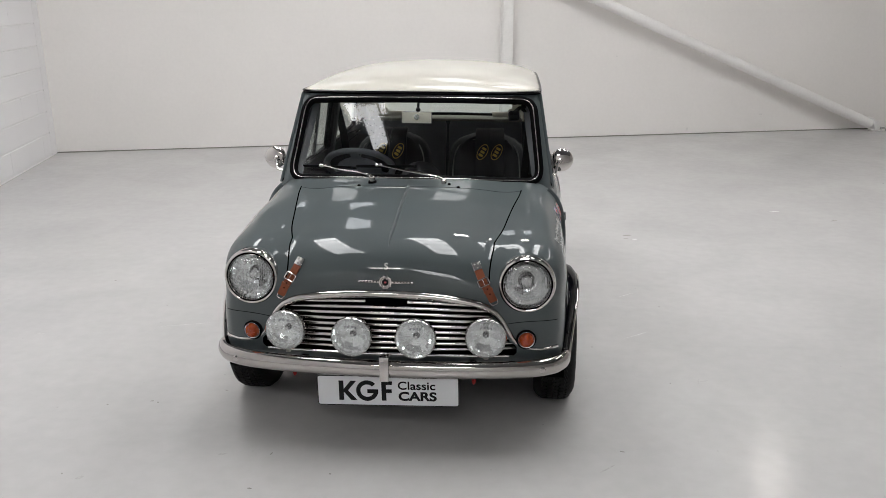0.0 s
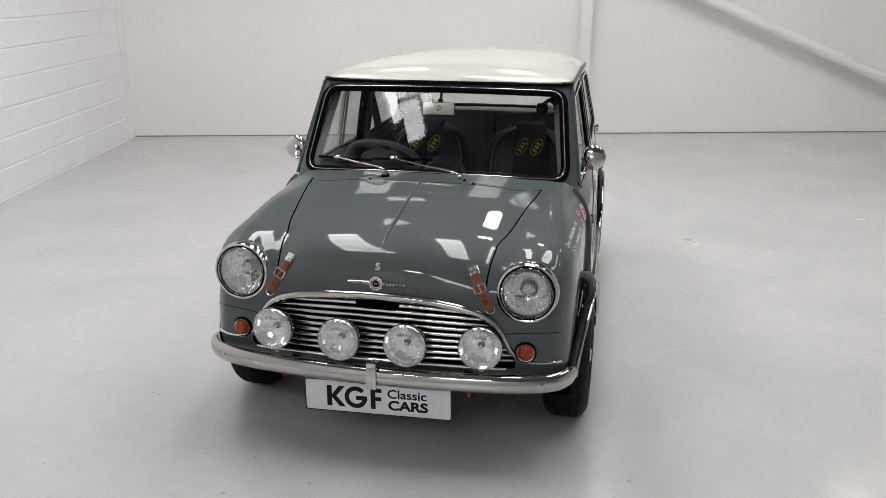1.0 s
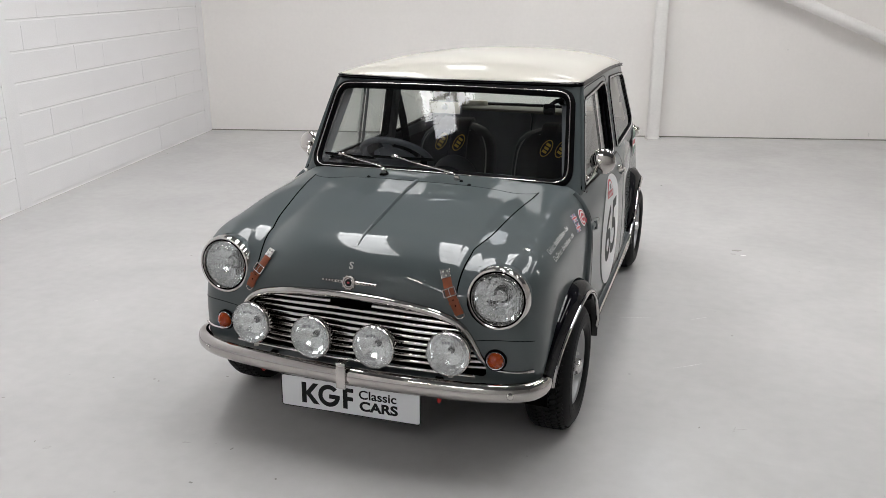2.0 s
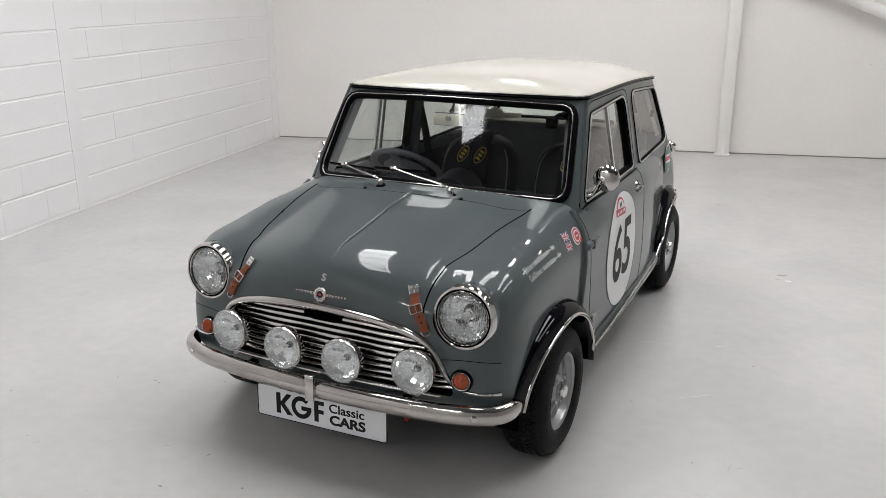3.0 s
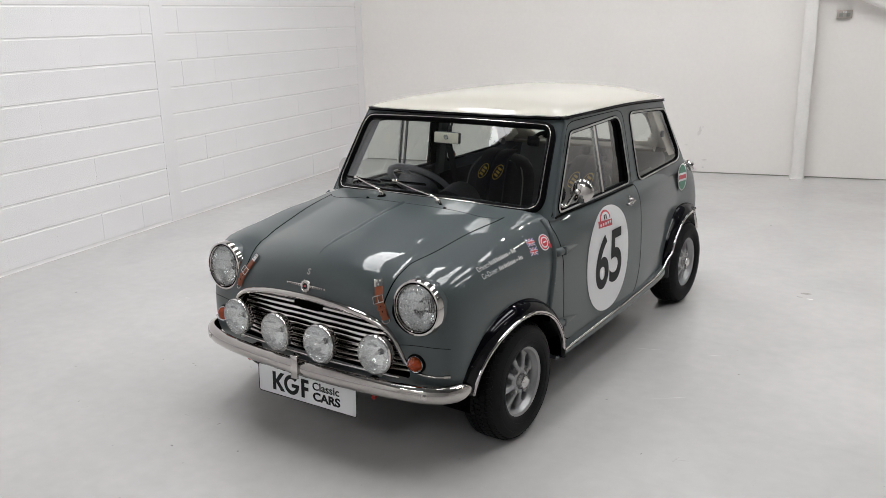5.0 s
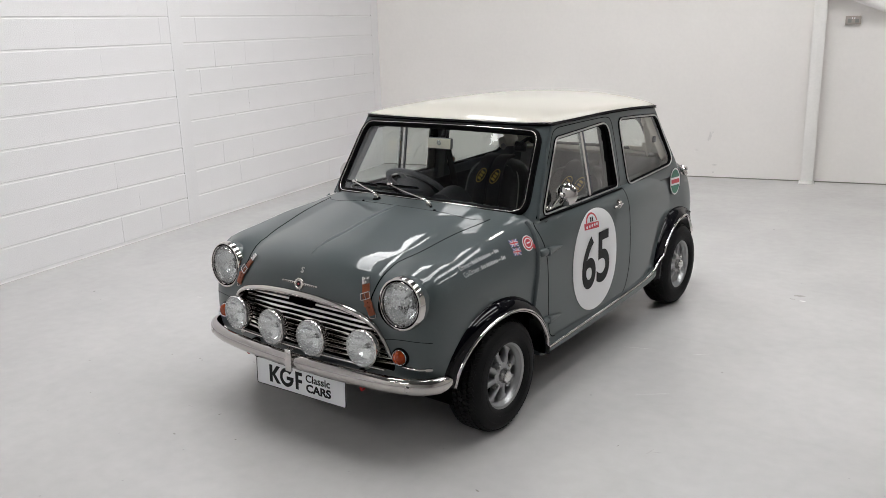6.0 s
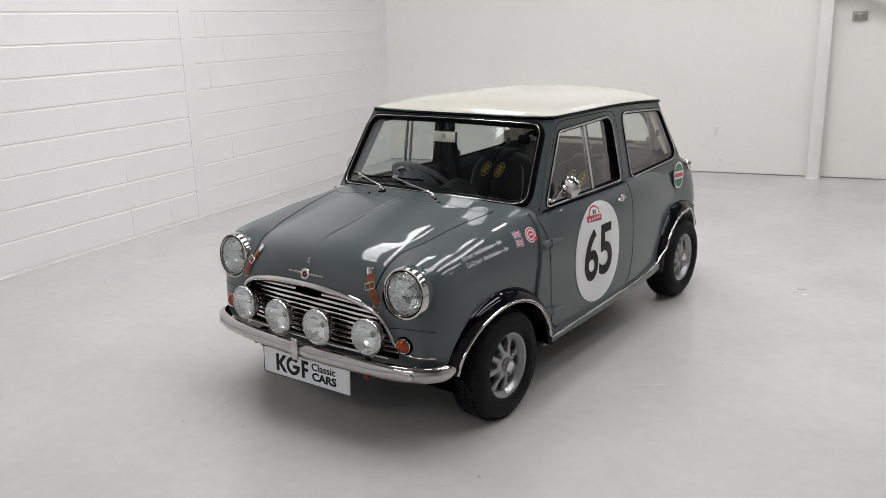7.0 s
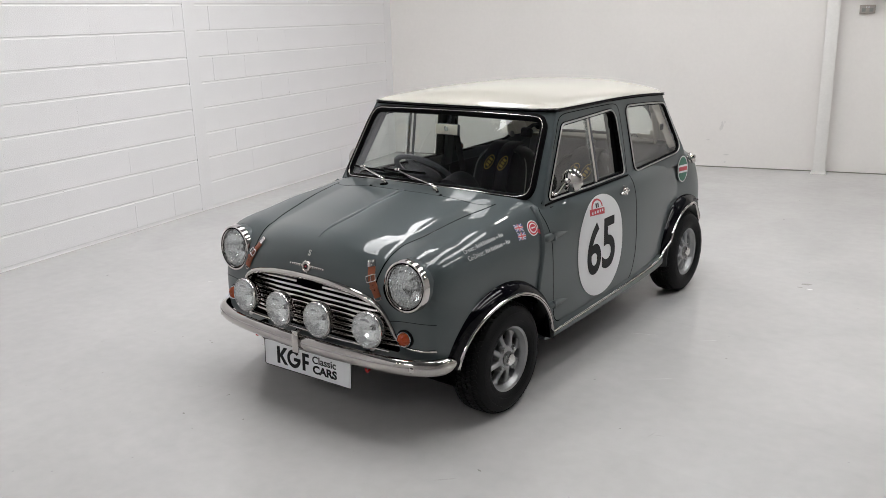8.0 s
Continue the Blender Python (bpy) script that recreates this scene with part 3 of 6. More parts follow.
def snap_lamp(p):
    r = math.hypot(p[0] - LAMP_AT[0], p[2] - LAMP_AT[2])
    if p[1] < -0.25 and 0.09 < r < 0.13:
        return np.array((LAMP_AT[0] + (p[0] - LAMP_AT[0]) * 0.105 / r, p[1], LAMP_AT[2] + (p[2] - LAMP_AT[2]) * 0.105 / r))


snap_edges(half, keep, (snap_lamp, snap_grille, snap_arch))
used = sorted({i for f in keep for i in f})
at_of = {i: k for k, i in enumerate(used)}
half, keep = half[used], [tuple(at_of[i] for i in f) for f in keep]
bv, bf = mirror(half, keep)
bm = bmesh.new()
bvs = [bm.verts.new(v) for v in bv]
for f in bf:
    try:
        bm.faces.new([bvs[i] for i in f])
    except ValueError:
        pass
bmesh.ops.remove_doubles(bm, verts=bm.verts, dist=0.0004)
from mathutils.bvhtree import BVHTree
bm.normal_update()
SHELL = BVHTree.FromBMesh(bm)
part("body", bm, PAINT, car, "glossy mid grey painted body shell", 50)


def cast(o, d):
    hit = SHELL.ray_cast(Vector(o), Vector(d).normalized())
    if hit[0] is None:
        q = SHELL.find_nearest(Vector(o))
        return q[0], (q[1] if q[1].dot(Vector(d)) < 0 else -q[1])
    n = hit[1]
    return hit[0], (n if n.dot(Vector(d)) < 0 else -n)


def on_side(s, pts, lift=0.0):
    """Points (y, z) laid on the shell from the side s."""
    out = [cast((s * 2, y, z), (-s, 0, 0)) for y, z in pts]
    return [p + n * lift for p, n in out], [n for p, n in out]


def on_top(pts, lift=0.0):
    out = [cast((x, y, 2), (0, 0, -1)) for x, y in pts]
    return [p + n * lift for p, n in out], [n for p, n in out]


def on_front(pts, lift=0.0):
    out = [cast((x, -2, z), (0, 1, 0)) for x, z in pts]
    return [p + n * lift for p, n in out], [n for p, n in out]


# ---- the car: cabin and roof ----
def cabin_w(z):
    return 0.638 - 0.172 * (z - 0.86)


def rear_y(x, z):
    return 2.205 - 0.60 * (z - 0.86) - 0.06 * (abs(x) / 0.5) ** 2


def cabin_ring(z, nf=46, nc=9, nsd=150, nr=30, grow=0.0):
    """Half of the cabin's plan at height z, from the middle of the windscreen to the middle of the rear window."""
    w, r, ry, rr = cabin_w(z) + grow, 0.045, 0.05, 0.07
    pts = [(x, wind_y(x, z) - grow) for x in np.linspace(0, w - r, nf)]
    x0, y0 = pts[-1]
    pts += [(x0 + r * math.sin(a), y0 + ry * (1 - math.cos(a))) for a in np.linspace(0, math.pi / 2, nc)[1:]]
    yb = rear_y(w - rr, z) + grow
    ya = pts[-1][1]
    pts += [(w, y) for y in np.linspace(ya, yb - rr, nsd)[1:]]
    pts += [(w - rr + rr * math.cos(a), yb - rr + rr * math.sin(a)) for a in np.linspace(0, math.pi / 2, nc)[1:]]
    pts += [(x, rear_y(x, z) + grow) for x in np.linspace(w - rr, 0, nr)[1:]]
    return np.array(pts)


Z_LOW, Z_TOP = 0.80, 1.252
zs = np.linspace(Z_LOW, Z_TOP, 48)
rings = [cabin_ring(z) for z in zs]
nv = len(rings[0])
cv = np.array([(x, y, z) for ring, z in zip(rings, zs) for x, y in ring])
cf = grid_faces(len(zs), nv)
WIND = [(.588, .872, .055), (.543, 1.216, .06), (-.543, 1.216, .06), (-.588, .872, .055)]


def bow(poly, drop):
    """Lifts the middle of a lower edge and the upper edge a little."""
    p = poly.copy()
    p[:, 1] += drop * (1 - (p[:, 0] / 0.56) ** 2)
    return p


wind_poly = bow(even(rounded(WIND, 10), 160, True), 0.022)
wind_poly[:, 1] -= np.where(wind_poly[:, 1] > 1.1, 0.012 * (1 - (wind_poly[:, 0] / 0.56) ** 2), 0)
door_poly = rounded([(.455, .858, .02), (1.238, .862, .03), (1.215, 1.205, .07), (.665, 1.185, .045)], 8)
quarter_poly = rounded([(1.365, .852, .05), (2.025, .878, .07), (1.858, 1.203, .07), (1.345, 1.208, .05)], 8)
rear_poly = rounded([(.47, .93, .08), (.43, 1.19, .08), (-.43, 1.19, .08), (-.47, .93, .08)], 8)
CC = cv[np.array(cf)].mean(1)
front = (CC[:, 1] < 0.75) & (np.abs(CC[:, 0]) < np.array([cabin_w(z) for z in CC[:, 2]]) - 0.004)
side = np.abs(CC[:, 0]) > np.array([cabin_w(z) for z in CC[:, 2]]) - 0.003
hole = (front & inside(wind_poly, CC[:, 0], CC[:, 2])) | (side & (inside(door_poly, CC[:, 1], CC[:, 2]) | inside(quarter_poly, CC[:, 1], CC[:, 2]))) \
    | ((CC[:, 1] > 1.85) & ~side & inside(rear_poly, CC[:, 0], CC[:, 2]))
ckeep = [f for f, h in zip(cf, hole) if not h]


def snap_cabin(p):
    on = p[0] > cabin_w(p[2]) - 0.002
    if on:
        for poly in (door_poly, quarter_poly):
            q = nearest(poly, p[[1, 2]])
            if np.hypot(*(q - p[[1, 2]])) < 0.016:
                return np.array((cabin_w(q[1]), q[0], q[1]))
    elif p[1] < 0.8:
        q = nearest(wind_poly, p[[0, 2]])
        if np.hypot(*(q - p[[0, 2]])) < 0.022:
            return np.array((q[0] if p[0] > 0.001 else 0.0, wind_y(q[0], q[1]), q[1]))
    else:
        q = nearest(rear_poly, p[[0, 2]])
        if np.hypot(*(q - p[[0, 2]])) < 0.03:
            return np.array((q[0] if p[0] > 0.001 else 0.0, rear_y(q[0], q[1]), q[1]))


snap_edges(cv, ckeep, (snap_cabin,))
xv, xf = mirror(cv, ckeep)
put("cabin_frame", xv, xf, PAINT, car, "grey painted pillars and window frames", 40, thick=0.022, offset=-1.0)

# Roof: a shallow dome inside the rain gutter
base_ring = cabin_ring(Z_TOP, grow=0.004)
full = np.vstack([base_ring, base_ring[-2:0:-1] * (-1, 1)])
mid = np.array((0.0, (full[:, 1].min() + full[:, 1].max()) / 2))
ks = np.sin(np.linspace(math.pi / 2, 0, 40)) 
rv, m_ = [], len(full)
for k in ks[:-1]:
    p = mid + (full - mid) * k
    for x, y in p:
        ahead = mid[1] - wind_y(x, Z_TOP) + 0.004 if y < mid[1] else rear_y(x, Z_TOP) + 0.004 - mid[1]
        u, v = min(abs(x) / (cabin_w(Z_TOP) + 0.004), 1), min(abs(y - mid[1]) / ahead, 1)
        lip = math.sqrt(max(1 - k ** 10, 0))
        tail = 0.016 * v * v * (1 - u ** 4) if y > mid[1] else 0
        rv.append((x, y, Z_TOP + 0.002 + (0.027 + tail) * lip + 0.053 * ((1 - u ** 2.3) * (1 - v ** (3.2 if y < mid[1] else 5.0))) ** 0.90))
rv += [(x, y, Z_TOP) for x, y in full]
order = [len(ks) - 1] + list(range(len(ks) - 1))
rf = []
for a, b in zip(order, order[1:]):
    rf += [(a * m_ + j, a * m_ + (j + 1) % m_, b * m_ + (j + 1) % m_, b * m_ + j) for j in range(m_)]
rf.append(tuple(range((len(ks) - 2) * m_, (len(ks) - 1) * m_)))
put("roof", rv, rf, CREAM, car, "glossy cream painted roof panel", 50)
gut = [(x, y, Z_TOP) for x, y in full]
gn = []
for i in range(m_):
    t = full[(i + 1) % m_] - full[i - 1]
    if np.linalg.norm(t) < 1e-4 or np.linalg.norm(full[(i + 1) % m_] - full[i]) < 1e-5 or np.linalg.norm(full[i] - full[i - 1]) < 1e-5:
        t = full[(i + 2) % m_] - full[i - 2]
    n = np.array((t[1], -t[0]))
    n /= max(np.linalg.norm(n), 1e-9)
    gn.append((n[0], n[1], 0) if n @ (full[i] - mid) > 0 else (-n[0], -n[1], 0))
# Black strip that stands in for the shadow below the gutter
part("gutter_seal", sweep(gut, [(-.010, -.020), (.0085, -.020), (.0105, -.004), (-.010, -.004)], gn, closed=True), RUBBER, car, "black strip standing in for the shadow under the gutter")
# Gutter coloured black for the shade and dark reflections on its grey paint
part("rain_gutter", sweep(gut, [(-.0075, -.004), (.0075, -.004), (.0075, .007), (.005, .0095), (.002, .006), (-.003, .006), (-.005, .0095), (-.0075, .007)], gn, closed=True), BLACK_P, car, "rain gutter round the roof, blackened for shade")


# ---- the car: trim, seams and fittings ----
def groove(name, pts, normals, wide=0.0045, material=None, closed=False, label=""):
    return part(name, sweep(pts, [(-wide / 2, -0.004), (wide / 2, -0.004), (wide / 2, 0.0007), (-wide / 2, 0.0007)], normals, closed), material or GAP, car, label)


def bead(name, pts, normals, wide, high, material, parent=None, label="", closed=False, scale=None):
    """A half-round strip lying on a surface."""
    prof = [(wide * math.cos(a), high * math.sin(a)) for a in np.linspace(0, math.pi, 7)] + [(-wide, -high * 0.6), (wide, -high * 0.6)]
    return part(name, sweep(pts, prof, normals, closed, scale=scale), material, parent or car, label, 60)


def facing(at, ahead):
    """A pose at a place whose local z looks along ahead."""
    return Matrix.Translation(at) @ Vector(ahead).to_track_quat("Z", "Y").to_matrix().to_4x4()


def mid_path(pts, n):
    return even(smooth_path(pts, 8), n)


# The pressed crease along the middle of the bonnet
crease = mid_path([(0, y) for y in (-.395, -.27, -.10, .05, .172)], 60)
cp, cn = on_top(crease)
part("bonnet_crease", sweep(cp, [(-.0080, -.0015), (-.0062, .0004), (-.0046, .0042), (-.0018, .0072), (.0018, .0072), (.0046, .0042), (.0062, .0004), (.0080, -.0015)], cn,
     scale=[min(1.25, .3 + 5.0 * i / 60) for i in range(60)]), PAINT, car, "pressed centre crease of the bonnet", 80)

# Bonnet shut lines
for s in (-1, 1):
    line = mid_path([(s * .402, -.30), (s * .430, -.20), (s * .452, -.07), (s * .474, .06), (s * .490, .15), (s * .500, .232)], 40)
    low = mid_path([(s * .392, .640), (s * .390, .690), (s * .392, .720), (s * .396, .745), (s * .402, .768)], 24)
    a, b = on_front(low), on_top(line)
    cut = [k for k, q in enumerate(a[0]) if q.y < b[0][0].y - .006]
    groove("bonnet_shut_line", [a[0][k] for k in cut] + b[0], [a[1][k] for k in cut] + b[1], wide=0.0055)
line = mid_path([(-.502, .225), (-.44, .196), (-.25, .176), (0, .17), (.25, .176), (.44, .196), (.502, .225)], 60)
groove("bonnet_rear_line", *on_top(line, 0.0), wide=0.0015)
for s in (-1, 1):
    pts, nrm = on_top([(s * .179, .212)], 0.0)
    part("washer_jet", lathe([(0, .007), (.004, .007), (.007, .004), (.008, -.002)], facing(pts[0], nrm[0]), 16), RUBBER, car, "small black screen washer jet")
    # wing seam under the headlight and the welded flange behind the wing
    groove("wing_seam", *on_front([(s * x, z) for x, z in mid_path([(.445, .505), (.50, .515), (.56, .520), (.62, .518), (.655, .512)], 24)]), wide=0.0022)
    flange = mid_path([(.345, .845), (.338, .80), (.332, .75), (.328, .69), (.318, .62), (.298, .54), (.285, .48)], 30)
    bead("flange_seam", *on_side(s, flange, 0.0), 0.0100, 0.015, PAINT, label="body coloured welded flange seam")

# Doors: shut lines, hinges, handles
for s in (-1, 1):
    low = mid_path([(.405, .852), (.375, .82), (.385, .77), (.405, .70), (.415, .60), (.419, .45), (.422, .34), (.44, .29), (.49, .272), (.62, .270), (.90, .272), (1.10, .274),
                    (1.18, .283), (1.235, .32), (1.272, .40), (1.290, .50), (1.293, .60), (1.285, .72), (1.275, .80), (1.272, .852)], 150)
    groove("door_shut_line", *on_side(s, low), wide=0.0045)
    up = mid_path([(.405, .852), (.44, .90), (.52, 1.02), (.60, 1.135), (.635, 1.195), (.68, 1.226), (.80, 1.232), (1.10, 1.232), (1.22, 1.228), (1.262, 1.205), (1.275, 1.14), (1.280, 1.0), (1.272, .852)], 110)
    groove("door_shut_line", [(s * cabin_w(z), y, z) for y, z in up], [(s, 0, .17)] * len(up), wide=0.0035)
    for z0, z1 in ((.706, .700), (.378, .366)):
        ys = np.linspace(.345, .553, 22)
        prof = [min(1, (y - .338) / .02) * (1.0 if y < .43 else max(.08, 1 - ((y - .43) / .128) ** 1.3)) for y in ys]
        p, n = on_side(s, [(y, z0 + (z1 - z0) * (y - .345) / .2) for y in ys])
        bead("door_hinge", p, n, 0.019, 0.018, PAINT, label="body coloured external door hinge", scale=prof)
        p, n = on_side(s, [(.412, z0 + .016), (.412, z0 - .020)], 0.011)
        part("hinge_pin", sweep(p, ring_profile(.0105, 12), n), PAINT, car)
    p, n = on_side(s, [(1.165, .787)])
    hb = part("door_handle", lathe([(0, .014), (.014, .013), (.020, .008), (.022, 0), (.022, -.006)], facing(p[0], n[0]), 28), CHROME, car, "chrome lever door handle")
    part("escutcheon", lathe([(.024, .003), (.026, 0), (.022, -.004)], facing(p[0], n[0]), 28), CHROME, hb)
    lp = [p[0] + n[0] * h + Vector((0, dy, dz)) for h, dy, dz in ((.012, 0, 0), (.024, -.010, 0), (.030, -.035, -.002), (.028, -.075, -.005), (.022, -.095, -.007))]
    part("lever", sweep(smooth_path(lp, 5), ring_profile(.0085, 12, 0.7), scale=[min(1.1, .75 + .02 * i) for i in range(21)]), CHROME, hb)

# Flared arches with bright edge strip running along the sill
ARCH_SPAN = {0: (math.radians(168), math.radians(-2)), 1: (math.radians(182), math.radians(27))}
for s in (-1, 1):
    for k, (cy, cz, a, b) in enumerate((F_ARCH, R_ARCH)):
        t0, t1 = ARCH_SPAN[k]
        n = 72
        rows = []
        for t in np.linspace(t0, t1, n):
            c, d = math.cos(t), math.sin(t)
            xe = 0.748 - .044 * max(-c, 0) ** 2 if k == 0 else 0.705 - .085 * max(c, 0)
            y, z = cy + (a + .052) * c, cz + (b + .052) * d
            p, _ = cast((s * 2, y, z), (-s, 0, 0))
            xb = abs(p.x) if p.x * s > 0.2 else 0.6
            row = [(xb - .012, .054), (xb + .004, .050), (xb + (xe - xb) * .55, .040), (xe - .012, .026), (xe - .002, .012), (xe, .002), (xe - .004, -.004), (xe - .03, -.006), (xe - .10, -.004)]
            rows.append([(s * x, cy + (a + g) * c, cz + (b + g) * d) for x, g in row])
        m_ = len(rows[0])
        vv = [p for r in rows for p in r]
        put("wheel_arch_flare", vv, grid_faces(n, m_) if s > 0 else [f[::-1] for f in grid_faces(n, m_)], BLACK_P, car, "gloss black flared wheel arch", 70)
        for t in np.linspace(t0 - .35, t1 + .5, 5):
            c, d = math.cos(t), math.sin(t)
            q = cast((s * 2, cy + (a + .042) * c, cz + (b + .042) * d), (-s, 0, 0))[0]
            part("arch_screw", lathe([(0, .004), (.005, .003), (.007, 0)], facing((s * (abs(q.x) + .012), cy + (a + .042) * c, cz + (b + .042) * d), (s * .8, -.2, .5)), 10), BLACK_P, car)
    edge = [(.750 - .044 * max(-math.cos(t), 0) ** 2, F_ARCH[0] + F_ARCH[2] * math.cos(t), F_ARCH[1] + F_ARCH[3] * math.sin(t)) for t in np.linspace(ARCH_SPAN[0][0], math.radians(14), 40)]
    edge += [(.738, .352, .262), (.722, .40, .252), (.715, .60, .255), (.712, .90, .265), (.708, 1.20, .278), (.704, 1.48, .293), (.703, 1.60, .312), (.704, 1.655, .35)]
    edge += [(.708 - .085 * max(math.cos(t), 0), R_ARCH[0] + R_ARCH[2] * math.cos(t), R_ARCH[1] + R_ARCH[3] * math.sin(t)) for t in np.linspace(math.radians(155), ARCH_SPAN[1][1], 34)]
    path = even(smooth_path(edge, 3), 190)
    bead("bright_strip", [(s * x, y, z) for x, y, z in path], [(s, 0, -0.25)] * len(path), 0.0085, 0.006, CHROME, label="bright metal edge strip along arches and sill")
    bead("strip_groove", [(s * (x + .0052), y, z - .0013) for x, y, z in path], [(s, 0, -0.25)] * len(path), 0.0017, 0.0012, GAP, label="dark groove along the bright strip")
    sill = [(s * .690, y, z) for y, z in mid_path([(.33, .245), (.40, .238), (.90, .250), (1.48, .278), (1.62, .30)], 30)]
    part("sill", sweep(sill, [(-.035, -.04), (.020, -.04), (.020, .016), (-.010, .020), (-.035, .004)], [(s, 0, 0)] * len(sill)), PAINT, car, "grey painted sill")
    for cy, cz, a, b in (F_ARCH, R_ARCH):
        vv, n = [], 30
        for x in ((.69, .42) if cy < 1 else (.63, .42)):
            vv += [(s * x, cy + (a - .004) * math.cos(t), cz + (b - .004) * math.sin(t)) for t in np.linspace(math.radians(184), math.radians(-4 if cy < 1 else 24), n)]
        put("wheel_well", vv, grid_faces(2, n), UNDER, car, "black underseal wheel well")

# Underside and inner bulkheads keep the shell dark inside
part("floor_pan", box((1.22, 1.75, 0.02), Matrix.Translation((0, 1.25, .215)), 0.004), CLOTH, car, "black carpeted floor pan")
part("bulkhead", box((1.20, 0.02, 0.62), Matrix.Translation((0, .40, .52)), 0.004), TRIM, car, "black bulkhead behind the engine bay")
part("engine_block", box((0.86, 0.55, 0.34), Matrix.Translation((0, -.08, .46)), 0.04), UNDER, car, "dark engine behind the grille")
part("radiator_panel", box((1.04, 0.01, 0.27), Matrix.Translation((0, -.395, .50)), 0.002), GAP, car, "black panel behind the grille")
part("underbody", box((1.10, 2.10, 0.04), Matrix.Translation((0, 1.00, .190)), 0.012), UNDER, car, "black underbody between the wheels")
# Added plate, out of sight, blocks bounce light so the floor stays dark
part("sump_guard", box((.76, .60, .03), Matrix.Translation((0, .14, .155)), .01), UNDER, car, "unseen black plate under the engine, deepening the floor shadow")
part("subframe", box((0.80, 0.16, 0.06), Matrix.Translation((0, -.22, .240)), 0.02), UNDER, car, "black front subframe")
part("exhaust_box", sweep([(.1, 0.3, .16), (.1, 1.3, .16)], ring_profile(.045, 14)), UNDER, car, "dark exhaust pipe")


# Wheels
def wheel(s, cy, face_x, r=0.2515):
    at = Matrix.Translation((s * face_x, cy, r - .003)) @ pose(0, 0, 0, 0, 90 * s, 0) @ pose(0, 0, 0, 0, 0, 12)
    w = thing("wheel", at, "", "")
    w.parent = car
    w.matrix_parent_inverse = car.matrix_basis.inverted()
    del_keys = [k for k in ("label", "category") if k in w]
    for k in del_keys:
        del w[k]
    o = 0.010
    prof = [(.146, -.006 + o), (.150, .002 + o), (.160, .007 + o), (.178, .010 + o), (.198, .009 + o), (.216, .004 + o), (.230, -.005 + o), (.239, -.016 + o), (.2435, -.028 + o), (.2450, -.045 + o),
            (.2450, -.122 + o), (.2420, -.140 + o), (.233, -.152 + o), (.215, -.162 + o), (.17, -.164 + o), (.146, -.152 + o)]
    tyre = part("tyre", lathe(prof, at, 72), TYRE, w, "black rubber tyre with road tread", 40)
    for k, (rad, h) in enumerate(((.172, .0090), (.206, .0068))):
        part("sidewall_rib", lathe([(rad - .002, h + o - .002), (rad - .001, h + o + .0012), (rad + .001, h + o + .0012), (rad + .002, h + o - .002)], at, 72), TYRE, tyre)
    bm = bmesh.new()
    lugs = 64
    for row, (h0, h1, skew, rad, lean) in enumerate(((-.012, -.030, .45, .2405, 28), (-.034, -.056, .35, .2472, 4), (-.060, -.080, -.25, .2480, 0), (-.085, -.105, .25, .2480, 0), (-.109, -.130, -.35, .2466, -6))):
        for k in range(lugs):
            th = 2 * math.pi * (k + .5 * (row % 2)) / lugs
            seat = at @ pose(0, 0, 0, 0, 0, math.degrees(th)) @ Matrix.Translation((rad, 0, (h0 + h1) / 2 + o)) @ pose(0, 0, 0, math.degrees(skew), -lean, 0)
            box((.0070, .0200, abs(h1 - h0)), seat, bm=bm)
    tagged(part("tread", bm, TYRE, tyre, "", 30), kind="stuff")
    rim = part("rim", lathe([(.123, -.062), (.123, -.030), (.1245, -.022), (.127, -.018), (.134, -.009), (.1365, -.002), (.142, .001), (.1465, .004), (.1495, .001), (.148, -.008), (.145, -.012), (.140, -.06), (.140, -.14), (.128, -.14), (.126, -.07)], at, 72, closed=True), BARE, w, "silver alloy wheel rim", 40)
    part("dish", lathe([(.127, -.105), (.05, -.100), (0, -.100)], at, 48), UNDER, rim, "dark brake behind the spokes")
    for k in range(8):
        m = at @ pose(0, 0, 0, 0, 0, 45 * k)
        bm = bmesh.new()
        rows = []
        for rad, half, top in ((.026, .0130, -.011), (.042, .0160, -.009), (.054, .0145, -.010), (.064, .0125, -.012), (.078, .0118, -.015), (.092, .0122, -.019), (.104, .0145, -.022), (.113, .0195, -.024), (.119, .0270, -.026), (.1245, .0360, -.027)):
            bot = min(top - .022, -.046)
            arc_ = [(rad, -half, bot)] + [(rad, half * math.sin(a), top - .011 * (1 - math.cos(a)) * min(1, .0105 / half)) for a in np.linspace(-1.45, 1.45, 9)] + [(rad, half, bot)]
            rows.append([bm.verts.new(m @ Vector(p)) for p in arc_])
        n = len(rows[0])
        for a, b in zip(rows, rows[1:]):
            for i in range(n):
                bm.faces.new((a[i], a[(i + 1) % n], b[(i + 1) % n], b[i]))
        bm.faces.new(rows[0]), bm.faces.new(rows[-1])
        part("spoke", bm, BARE, rim, "", 60)
    hub = part("hub", lathe([(.058, -.06), (.0565, -.016), (.050, -.010), (.036, -.008), (.036, -.06)], at, 40), BARE, w, "silver wheel centre")
    part("centre_cap", lathe([(0, .020), (.021, .020), (.0275, .016), (.0305, .008), (.032, -.014)], at, 8), CHROME_S, hub, "bright octagonal centre cap", 25)
    for k in range(4):
        m = at @ pose(0, 0, 0, 0, 0, 22.5 + 90 * k) @ Matrix.Translation((.056, 0, -.010))
        part("nut_recess", lathe([(.0135, -.006), (.0155, .000), (.0165, .001), (.0175, -.004), (.0175, -.012)], m, 20), BARE, hub, "", 40)
